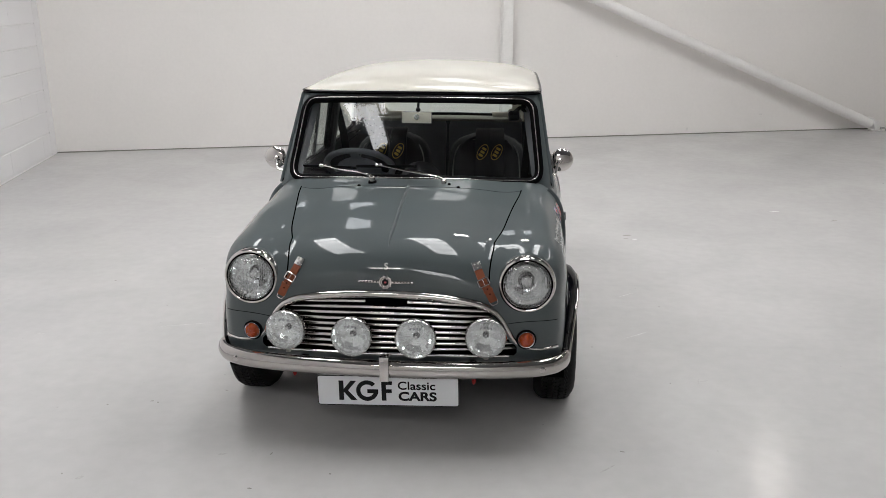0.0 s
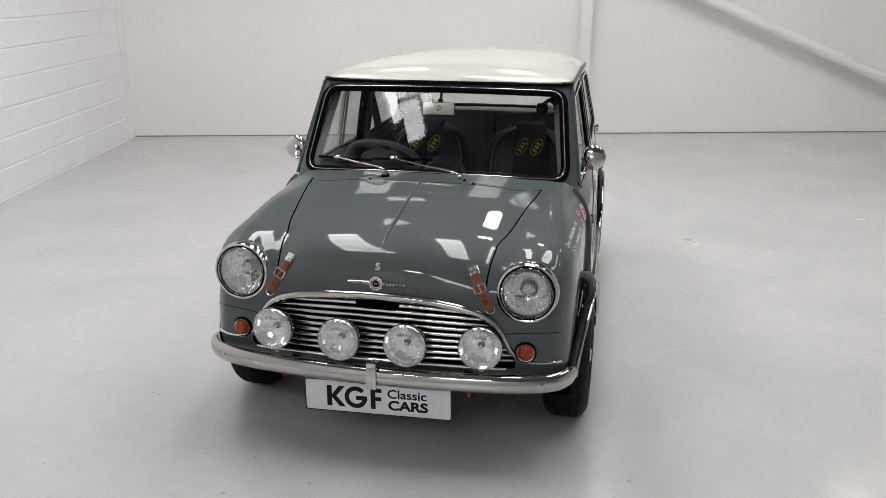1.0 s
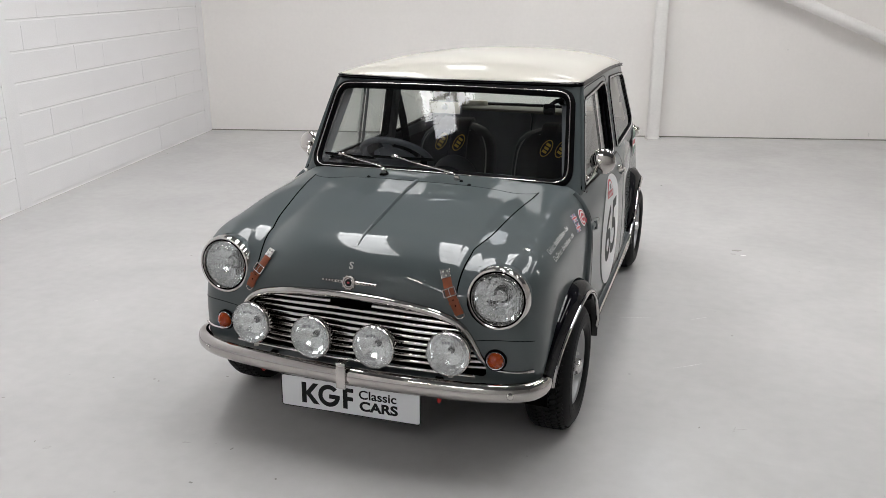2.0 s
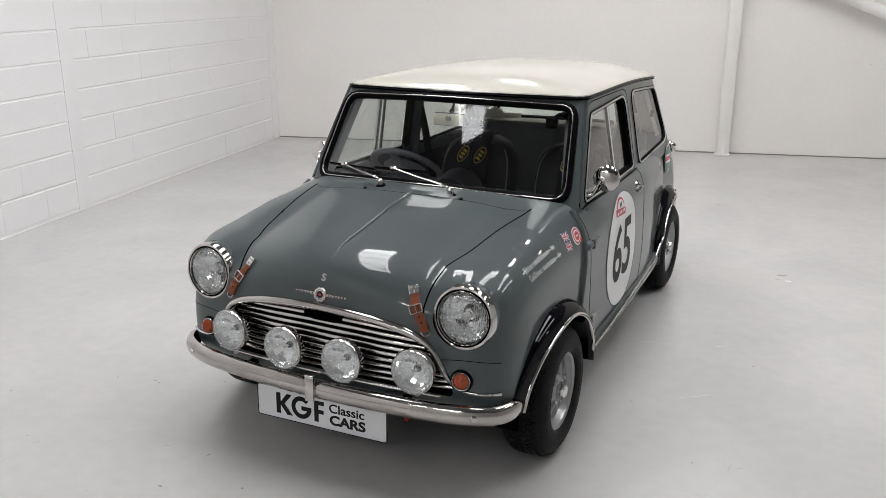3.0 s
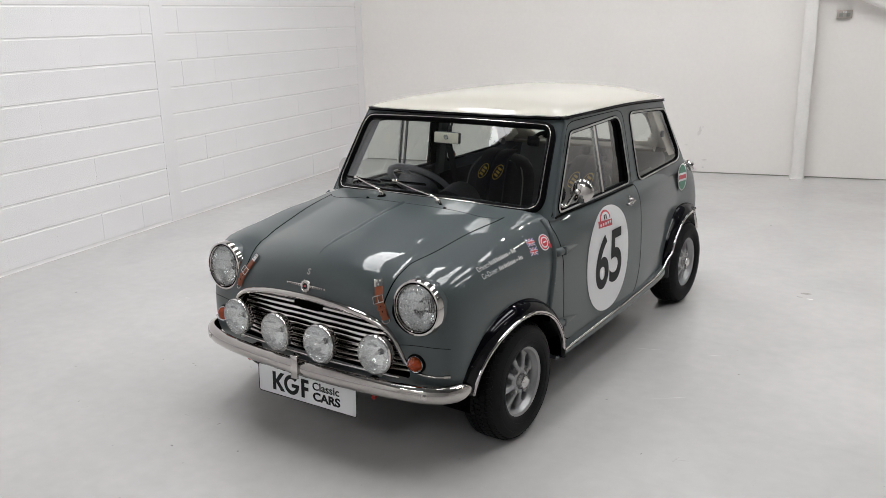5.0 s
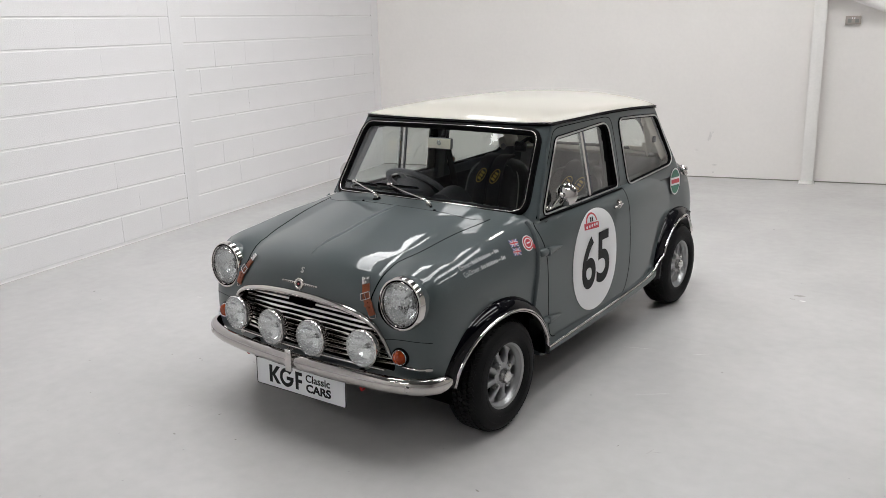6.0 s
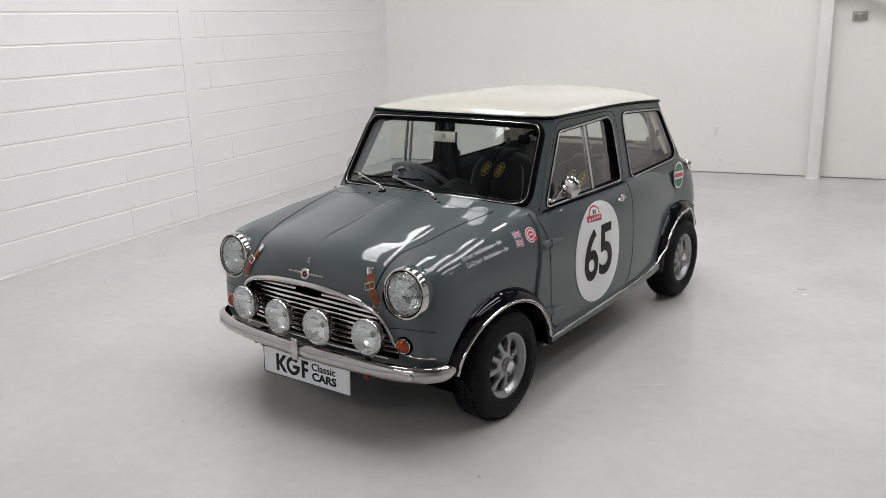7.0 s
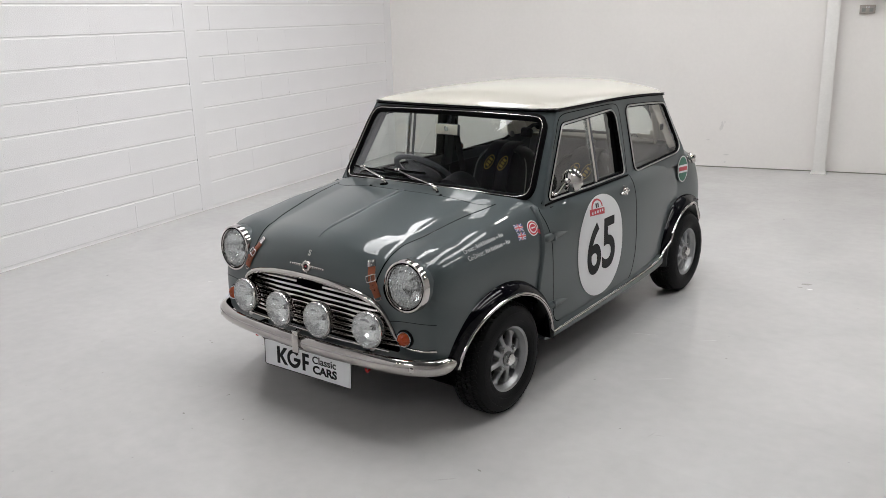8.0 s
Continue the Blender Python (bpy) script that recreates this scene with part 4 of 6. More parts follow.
        part("wheel_nut", lathe([(0, .010), (.005, .010), (.008, .006), (.0085, -.01), (.0135, -.0095), (.0135, -.012)], m, 6), NICKEL, hub, "", 20)
    return w


for s in (-1, 1):
    wheel(s, 0.0, .727)
    wheel(s, 2.034, .672)
    part("axle", sweep([(s * .64, 0, .248), (s * .25, 0, .26)], ring_profile(.03, 12)), UNDER, car)
    part("axle", sweep([(s * .58, 2.034, .248), (s * .25, 2.034, .26)], ring_profile(.03, 12)), UNDER, car)


# ---- the car: nose ----
def nose_y(x):
    return -.466 + .052 * (abs(x) / .48) ** 2.4


# Grille surround, slats and the gap for the bonnet catch
ARC = [(.645, .404), (.60, .403), (.555, .406), (.520, .417), (.490, .442), (.462, .487), (.435, .530), (.398, .567), (.335, .594), (.23, .612), (.12, .620)]
arc = mid_path(ARC + [(0, .623)] + [(-x, z) for x, z in reversed(ARC)], 150)
pts, nrm = [], []
for x, z in arc:
    p, n = cast((x, -2, z + .006), (0, 1, 0))
    pts.append(Vector((x, min(p.y, -.36) - .002, z))), nrm.append((n.x * .5, -1, n.z * .3))
width = [.36 + .64 * min(1, max(0, (z - .41) / .16)) for x, z in arc]
bead("grille_surround", pts, nrm, 0.0145, 0.015, CHROME, label="chrome moustache surround of the grille", scale=width)
for s in (-1, 1):
    p, n = on_front([(s * .645, .404)], .002)
    part("surround_tip", box((.028, .012, .012), facing(p[0], n[0]), .003), CHROME, car)
for i in range(9):
    z0 = .587 - .0242 * i
    xs = np.linspace(-.5, .5, 161)
    zz = z0 - .020 * (np.abs(xs) / .42) ** 2 * max(0, 1 - i / 9)
    ok = inside(grille_poly, xs, zz + .004) & inside(grille_poly, xs, zz - .006)
    runs = [xs[ok]]
    if i < 1:
        cut = .078
        runs = [xs[ok & (xs < -cut)], xs[ok & (xs > cut)]]
    for run in runs:
        if len(run) < 4:
            continue
        path = [(x, nose_y(x), z0 - .020 * (abs(x) / .42) ** 2 * max(0, 1 - i / 9)) for x in run]
        prof = [(-.0058, -.010), (-.0058, .0020), (-.0044, .0036), (.0026, .0060), (.0052, .0054), (.0060, .0036), (.0060, -.010)]
        part("grille_slat", sweep(path, prof, [(0, -1, .10)] * len(path)), SLAT, car, "polished horizontal grille slat", 50)
bm = bmesh.new()
notch = [bm.verts.new((x, -.462, z)) for x, z in ((-.078, .604), (.078, .604), (.066, .588), (.044, .569), (-.044, .569), (-.066, .588))]
f = bm.faces.new(notch)
bmesh.ops.translate(bm, vec=(0, -.0125, 0), verts=[v for v in bmesh.ops.extrude_face_region(bm, geom=[f])["geom"] if isinstance(v, bmesh.types.BMVert)])
part("catch_recess", bm, GAP, car, "black bonnet catch recess in the grille")

# Bumper with plate clip, lamp bar and tow eyes
bump = mid_path([(-.700, -.345), (-.697, -.378), (-.682, -.420), (-.642, -.464), (-.56, -.502), (-.42, -.530), (-.22, -.549), (0, -.556), (.22, -.549), (.42, -.530), (.56, -.502), (.642, -.464), (.682, -.420), (.697, -.378), (.700, -.345)], 120)
bn = []
for i in range(len(bump)):
    t = bump[min(i + 1, len(bump) - 1)] - bump[max(i - 1, 0)]
    bn.append((t[1], -t[0], 0))
end = [(.58, .80, .91, .97, 1)[min(i, len(bump) - 1 - i, 4)] for i in range(len(bump))]
prof = [(-.034, -.016), (-.0345, -.006), (-.030, .004), (-.020, .011), (-.007, .015), (.007, .015), (.020, .011), (.030, .004), (.0345, -.006), (.034, -.016), (.030, -.016), (.026, -.002), (.006, .010), (-.006, .010), (-.026, -.002), (-.030, -.016)]
bumper = part("front_bumper", sweep([(x, y, .341) for x, y in bump], prof, bn, scale=end), CHROME_B, car, "polished chrome front bumper", 60)
clip = part("plate_clip", box((.036, .012, .094), pose(.003, -.574, .350, -3, 0, 0), .003), CHROME, bumper, "bright metal number plate clip")
part("clip_top", box((.036, .036, .008), pose(.003, -.560, .398), .002), CHROME_S, clip)
for s in (-1, 1):
    part("bumper_bolt", lathe([(0, .007), (.009, .005), (.013, 0)], facing((s * .60, -.503, .341), (s * .35, -1, 0)), 16), CHROME, bumper)
    part("bumper_iron", box((.03, .14, .03), Matrix.Translation((s * .33, -.47, .335)), .004), UNDER, car)
bar = [(x, -.515 + .03 * (abs(x) / .45) ** 2, .389 - .004 * (abs(x) / .45) ** 2) for x in np.linspace(-.47, .47, 30)]
part("lamp_bar", sweep(bar, ring_profile(.0055, 10)), CHROME_S, car, "slim bright bar carrying the driving lamps")
for s, x, z in ((-1, -.372, .290), (1, .336, .282)):
    eye = part("tow_eye", lathe([(.019, -.006), (.025, 0), (.019, .006), (.013, 0)], facing((x, -.475, z), (1, .2, 0)), 20, closed=True), RED, car, "red painted tow eye")
    part("shank", box((.010, .06, .022), Matrix.Translation((x, -.445, z + .012)), .003), RED, eye)

# Show plate in the place of the number plate
PL = pose(.006, -.521, .2375, 90 - 4, 0, 0) @ pose(0, 0, 0, 0, 0, 1.5)
outline = rounded([(-.277, -.061, .012), (.277, -.061, .012), (.277, .061, .012), (-.277, .061, .012)], 5)


def flat(poly, thick, m):
    bm = bmesh.new()
    f = bm.faces.new([bm.verts.new((x, y, 0)) for x, y in poly])
    if f.normal.z < 0:
        f.normal_flip()
    top = [v for v in bmesh.ops.extrude_face_region(bm, geom=[f])["geom"] if isinstance(v, bmesh.types.BMVert)]
    bmesh.ops.translate(bm, vec=(0, 0, thick), verts=top)
    bm.transform(m)
    return bm


plate = part("show_plate", flat(outline, .004, PL), PLATE_W, car, "white dealer show plate with black lettering")
part("plate_backing", flat(outline * .985, .004, PL @ Matrix.Translation((0, 0, -.0045))), BLACK_V, plate)
rim = [PL @ Vector((x, y, .0040)) for x, y in outline]
part("plate_edge", sweep(rim, [(-.0024, -.002), (.0014, -.002), (.0014, .0006), (-.0024, .0006)], [PL.to_3x3() @ Vector((0, 0, 1))] * len(rim), closed=True), BLACK_V, plate)
H = .040
for poly in ([(-.192, -H), (-.173, -H), (-.173, H), (-.192, H)], [(-.1728, .006), (-.145, H), (-.122, H), (-.156, .000), (-.120, -H), (-.144, -H), (-.1728, -.006)],
             [(-.024, -H), (-.006, -H), (-.006, H), (-.024, H)], [(-.0059, .025), (.018, .025), (.018, H), (-.0059, H)], [(-.0059, -.008), (.016, -.008), (.016, .007), (-.0059, .007)],
             [(-.080, -.010), (-.037, -.010), (-.037, .006), (-.080, .006)]):
    part("plate_mark", flat(np.array(poly), .0012, PL @ Matrix.Translation((0, 0, .0040))), BLACK_V, plate)
turns = np.linspace(radians(42), radians(348), 40)
loop = [(-.0805 + .0435 * math.cos(a), .0425 * math.sin(a)) for a in turns] + [(-.0805 + .0265 * math.cos(a), .0255 * math.sin(a)) for a in turns[::-1]]
part("plate_mark", flat(np.array(loop), .0011, PL @ Matrix.Translation((0, 0, .0040))), BLACK_V, plate)
for words, wide, high, x, y, b in (("Classic", .146, .034, .113, .023, .0008), ("CARS", .149, .038, .116, -.021, .0018)):
    bm = text_bm(words, .05, .0006, b)
    xs_ = [v.co.x for v in bm.verts]
    ys_ = [v.co.y for v in bm.verts]
    k, h = wide / (max(xs_) - min(xs_)), high / (max(ys_) - min(ys_))
    bm.transform(PL @ Matrix.Translation((x, y - h * (max(ys_) + min(ys_)) / 2, .0046)) @ Matrix.Diagonal((k, h, 1, 1)))
    part("lettering", bm, BLACK_V, plate)


# Lamps
def rim_ring(r, depth, wide, m, seg=56):
    return lathe([(r - wide, .002), (r - wide * .85, .008), (r - wide * .5, .011), (r - wide * .2, .009), (r, 0), (r + .002, -depth), (r - .004, -depth - .003), (r - wide, -.004)], m, seg, closed=True)


for s in (-1, 1):
    m = facing((s * LAMP_AT[0], LAMP_AT[1], LAMP_AT[2]), (s * .03, -1, .10))
    lamp = part("headlight", lathe([(.107, -.018), (.1085, -.03), (.1095, -.09), (.104, -.13)], m, 56), PAINT, car, "round headlight with chrome rim")
    part("chrome_rim", rim_ring(.1085, .015, .019, m), CHROME, lamp, "chrome headlight rim")
    part("inner_rim", lathe([(.0925, .0), (.0930, .009), (.0910, .0115), (.0885, .008), (.0885, 0)], m, 56, closed=True), CHROME, lamp)
    part("rim_gap", lathe([(.0928, .0), (.0928, .0096), (.0962, .0112), (.0970, .004)], m, 56, closed=True), GAP, lamp, "dark gap between the rims")
    part("reflector", lathe([(.088, -.004), (.084, -.015), (.076, -.026), (.066, -.037), (.054, -.046), (.042, -.053), (.028, -.058), (.012, -.061), (0, -.061)], m, 30), LAMP_IN, lamp, "silvered headlight reflector", 1)
    part("bulb_shield", lathe([(0, -.010), (.013, -.012), (.0155, -.018), (.0155, -.030), (.010, -.06)], m, 20), CHROME_S, lamp)
    part("bulb_seat", lathe([(.020, -.050), (.024, -.046), (.026, -.052), (.022, -.058)], m, 24, closed=True), GAP, lamp)
    lens = part("lens", lathe([(0, .021), (.03, .0195), (.055, .0155), (.075, .009), (.089, .001), (.089, -.002), (.07, .005), (.04, .0125), (0, .0165)], m, 56), LENS, lamp, "fluted glass headlight lens", 60)
    lens.visible_shadow = False
    for k in range(-12, 13):
        x = k * .0066
        hh = math.sqrt(.084 ** 2 - x * x)
        lo, hi = (-hh, hh * .92) if abs(k) > 5 else (-hh, -.012) if k % 2 else (-hh * .55, .022)
        pts = [m @ Vector((x, yy, .0205 - .021 * ((x * x + yy * yy) / .089 ** 2))) for yy in np.linspace(lo, hi, 9)]
        fl = part("flute", sweep(pts, [(-.0024, 0), (-.0012, .0012), (.0012, .0012), (.0024, 0)], [m.to_3x3() @ Vector((0, 0, 1))] * 9), FLUTE, lens)
        fl.visible_shadow = False
    for yy, ww in ((.030, .050), (-.022, .040)):
        pts = [m @ Vector((x, yy, .0207 - .021 * ((x * x + yy * yy) / .089 ** 2))) for x in np.linspace(-ww, ww, 9)]
        fl = part("flute", sweep(pts, [(-.0014, 0), (0, .0014), (.0014, 0)], [m.to_3x3() @ Vector((0, 0, 1))] * 9), FLUTE, lens)
        fl.visible_shadow = False
    m = facing(on_front([(s * .535, .447)], .002)[0][0], (s * .12, -1, .05))
    ind = part("indicator", lathe([(.0330, -.006), (.0332, .010), (.0315, .0130), (.0285, .0118), (.0280, -.006)], m, 36, closed=True), CHROME_S, car, "round amber indicator in a pale ring")
    part("amber_lens", lathe([(.0275, .002), (.027, .014), (.0245, .023), (.017, .030), (.008, .0335), (0, .0345)], m, 36), AMBER, ind, "amber plastic lens", 50)
    for k in range(10):
        a = 2 * math.pi * k / 10
        rib = [m @ Vector((r * math.cos(a), r * math.sin(a), h)) for r, h in ((.007, .0335), (.0165, .0300), (.0243, .0230), (.0268, .0140))]
        part("lens_rib", sweep(rib, [(-.0018, -.001), (0, .0018), (.0018, -.001)], [m.to_3x3() @ Vector((math.cos(a), math.sin(a), 1.5))] * 4), AMBER, ind)
    part("gasket", lathe([(.0395, -.008), (.0390, .005), (.036, .0085), (.0335, .0085), (.0325, -.006)], m, 36), RUBBER, ind)

for x, y, z in ((-.388, -.524, .477), (-.125, -.552, .470), (.120, -.552, .470), (.384, -.524, .472)):
    m = facing((x, y, z), (x * .12, -1, .06))
    lamp = part("driving_lamp", lathe([(.074, -.004), (.077, -.016), (.074, -.034), (.060, -.050), (.035, -.058), (0, -.060)], m, 44), CHROME, car, "round driving lamp with clear lens and chrome shell", 60)
    part("rim", lathe([(.0735, .002), (.0752, .0045), (.078, .001), (.0795, -.008), (.077, -.018), (.0735, -.006)], m, 44, closed=True), CHROME_S, lamp, "chrome rim", 60)
    part("reflector", lathe([(.0738, .0), (.066, -.010), (.060, -.019), (.050, -.028), (.038, -.035), (.024, -.040), (.010, -.043), (0, -.043)], m, 16), LAMP_IN, lamp, "", 1)
    part("bulb_cap", lathe([(0, -.010), (.004, -.011), (.0052, -.02), (.005, -.042)], m, 16), CHROME_S, lamp)
    edge_ = part("lens_edge", lathe([(.0625, .0068), (.0640, .0063), (.0680, .0048), (.0738, .0018)], m, 44), EDGE, lamp, "frosted lens edge", 60)
    edge_.visible_shadow = False
    for k in range(-4, 5):
        rib = part("lens_rib", box((.0022, .010, .0012), m @ Matrix.Translation((k * .0052, .046 - abs(k) * .0012, .0105 - abs(k) * .0003)), .0004), TRIM_G, lamp)
        rib.visible_shadow = False
    part("bulb_seat", lathe([(.006, -.040), (.010, -.037), (.012, -.041)], m, 20), GAP, lamp)
    lens = part("lens", lathe([(0, .014), (.03, .0125), (.055, .008), (.0738, .001), (.0738, -.002), (.05, .005), (.025, .009), (0, .010)], m, 44), LENS_F, lamp, "clear patterned glass lens", 60)
    lens.visible_shadow = False
    foot = Vector((x, -.515 + .03 * (abs(x) / .45) ** 2, .389))
    stem = [Vector((x, y + .035, z - .068)), Vector((x, y + .025, z - .080)), foot + Vector((0, 0, -.006))]
    part("stem", sweep(stem, ring_profile(.006, 10)), CHROME_S, lamp)
    part("mount_nut", lathe([(0, .004), (.010, .004), (.010, -.006), (0, -.006)], Matrix.Translation(foot + Vector((0, 0, -.008))), 6), NICKEL, lamp)


# Badge and the letter above it
p, n = on_front([(0, .667)], 0)
m = Matrix.Translation(p[0]) @ pose(0, 0, 0, 90 - math.degrees(math.atan2(n[0].z, -n[0].y)), 0, 0)
badge = part("bonnet_badge", lathe([(0, .009), (.014, .009), (.017, .007), (.019, .010), (.024, .009), (.0265, .004), (.0265, -.006)], m, 40), CHROME, car, "chrome winged bonnet badge", 50)
part("badge_field", lathe([(0, .0096), (.0125, .0096), (.013, .009)], m, 24), BLACK_V, badge)
part("badge_shield", flat(rounded([(-.0048, .003, .0015), (.0048, .003, .0015), (.004, -.003, .0015), (-.004, -.003, .0015)], 3), .0012, m @ Matrix.Translation((0, 0, .0096))), RED_V, badge)
for k in range(10):
    part("badge_rib", box((.004, .004, .010), m @ pose(0, 0, 0, 0, 0, 36 * k) @ Matrix.Translation((.0255, 0, .003)), .001), CHROME, badge)
for s in (-1, 1):
    wing = []
    for x in np.linspace(.026, .105, 12):
        q, qn = on_front([(s * x, .668)], .003)
        wing.append((q[0], qn[0]))
    bead("badge_wing", [w[0] for w in wing], [w[1] for w in wing], .0062, .004, CHROME, badge, scale=[1.05 - .035 * i for i in range(12)])
    for x in np.linspace(.034, .094, 6):
        q, qn = on_front([(s * x, .668)], .0066)
        part("badge_bar", box((.006, .0055, .0012), facing(q[0], qn[0]), .0004), BLACK_V, badge)
p, n = on_front([(0, .722)], .001)
bm = text_bm("S", .036, .0018, .0006)
bm.transform(Matrix.Translation(p[0]) @ pose(0, 0, 0, math.degrees(math.atan2(-n[0].y, n[0].z)), 0, 0))
part("badge_letter", bm, NICKEL, car, "chrome letter above the badge")

# Leather bonnet straps
for s in (-1, 1):
    run = mid_path([(s * .334, .732), (s * .349, .705), (s * .368, .670), (s * .390, .638), (s * .409, .602)], 24)
    p, n = [], []
    for x, z in run:
        q, qn = cast((x, -2, z), (0, 1, 0))
        p.append(q + qn * .006), n.append(qn)
    strap = part("bonnet_strap", sweep(p[3:], [(-.0155, -.003), (.0155, -.003), (.0155, .002), (.013, .003), (-.013, .003), (-.0155, .002)], n[3:]), LEATHER, car, "tan leather bonnet strap with a metal buckle")
    part("end_plate", sweep(p[:5], [(-.0165, -.004), (.0165, -.004), (.0165, .0035), (.0145, .0045), (-.0145, .0045), (-.0165, .0035)], n[:5]), CHROME_S, strap, "bright metal end plate")
    for k, off in ((1, -1), (1, 1), (3, 0)):
        t = (p[k + 1] - p[k - 1]).normalized()
        part("rivet", lathe([(0, .003), (.003, .002), (.004, 0)], facing(p[k] + n[k] * .0045 + t.cross(n[k]) * (.007 * off), n[k]), 10), NICKEL, strap)
    k = 11
    t = (p[k + 1] - p[k - 1]).normalized()
    u = t.cross(n[k])
    c = p[k] + n[k] * .006
    loop = [c + u * a + t * b for a, b in rounded([(-.021, -.014, .004), (.021, -.014, .004), (.021, .014, .004), (-.021, .014, .004)], 3)]
    buckle = part("buckle", sweep(loop, ring_profile(.0024, 8), [n[k]] * len(loop), closed=True), CHROME, strap, "bright metal buckle")
    part("prong", sweep([c - t * .014, c + n[k] * .002, c + t * .016], ring_profile(.0016, 6)), CHROME, buckle)
    for k2 in (15, 18):
        part("strap_hole", lathe([(0, .0008), (.0025, .0006), (.003, 0)], facing(p[k2] + n[k2] * .0028, n[k2]), 10), GAP, strap)
    k2 = 16
    t = (p[k2 + 1] - p[k2 - 1]).normalized()
    part("keeper", sweep([p[k2] - t * .005 + n[k2] * .002, p[k2] + t * .005 + n[k2] * .002], [(-.0175, -.004), (.0175, -.004), (.0175, .004), (-.0175, .004)], [n[k2]] * 2), LEATHER, strap)
    part("strap_shackle", sweep([p[-1] + u * a * .016 + t * b for a, b in ((-1, -.004), (-.8, .010), (0, .014), (.8, .010), (1, -.004))], ring_profile(.002, 8)), CHROME, strap)


# ---- the car: glass, seals, wipers, mirrors ----
def pane(name, vs, fs, label, glass=None):
    ids = sorted({i for f in fs for i in f})
    pos = {i: k for k, i in enumerate(ids)}
    ob = put(name, [vs[i] for i in ids], [tuple(pos[i] for i in f) for f in fs], glass or PANE, car, label, 60)
    ob.visible_shadow = False
    return ob


raw = np.array([(x, y, z) for ring, z in zip(rings, zs) for x, y in ring])
CABIN = BVHTree.FromPolygons([tuple(p) for p in raw], [tuple(f) for f in cf])


def cabin_x(y, z):
    """Half width of the cabin's outer side at a place."""
    h = CABIN.ray_cast(Vector((2, y, z)), Vector((-1, 0, 0)))
    return max(h[0].x, cabin_w(z)) if h[0] is not None else cabin_w(z)


pick = front & inside(wind_poly, CC[:, 0], CC[:, 2])
vs, fs = mirror(raw, [f for f, h in zip(cf, pick) if h])
pane("windscreen", vs, fs, "clear curved windscreen glass")
vs, fs = mirror(raw, [f for f, h, c in zip(cf, inside(rear_poly, CC[:, 0], CC[:, 2]) & (CC[:, 1] > 1.85) & ~side, CC) if h])
pane("rear_window", vs, fs, "clear rear window glass")
for s in (-1, 1):
    for nm, poly, y0, y1, dx in (("door_glass", door_poly, 0, .925, .004), ("sliding_glass", door_poly, .90, 1.165, -.008), ("quarter_glass", quarter_poly, 0, 9, .004)):
        fs = [f for f, h, c in zip(cf, side & inside(poly, CC[:, 1], CC[:, 2]), CC) if h and y0 < c[1] < y1]
        pane(nm, raw * (s, 1, 1) + np.array((s * (dx - .008), 0, 0)), fs if s > 0 else [f[::-1] for f in fs], "clear side window glass", PANE_S)

# Round discs stuck inside the far quarter window
for y, z, tint in ((1.346, .908, LEATHER), (1.906, .919, PIPE)):
    p = Vector((-.552, y, z))
    disc = part("window_disc", lathe([(0, .003), (.020, .003), (.023, .001), (.023, -.002)], facing(p, (1, -.15, .15)), 28), PIPE, car, "small round disc on the quarter window")
    part("disc_face", lathe([(0, .0042), (.014, .0042), (.015, .003)], facing(p, (1, -.15, .15)), 24), tint, disc)

# Windscreen rubber with its bright insert
wp = [(x, wind_y(x, z), z) for x, z in even(wind_poly, 220, True)]
wn_ = [Vector((-.25 * x, -.78, .62)) for x, y, z in wp]
seal = part("windscreen_seal", sweep(wp, [(-.018, -.006), (.018, -.006), (.020, .006), (.013, .013), (0, .015), (-.013, .013), (-.020, .006)], wn_, closed=True), RUBBER, car, "black rubber windscreen seal", 50)
up = [Vector(p) + n.normalized() * .0145 for p, n in zip(wp, wn_)]
bead("bright_insert", up, wn_, .0025, .0024, CHROME, seal, "bright insert strip in the windscreen seal", closed=True)
rp = [(x, rear_y(x, z), z) for x, z in even(rear_poly, 120, True)]
part("rear_window_seal", sweep(rp, [(-.016, -.008), (.016, -.008), (.014, .008), (-.014, .008)], [(0, 1, .5)] * len(rp), closed=True), RUBBER, car, "black rubber rear window seal")
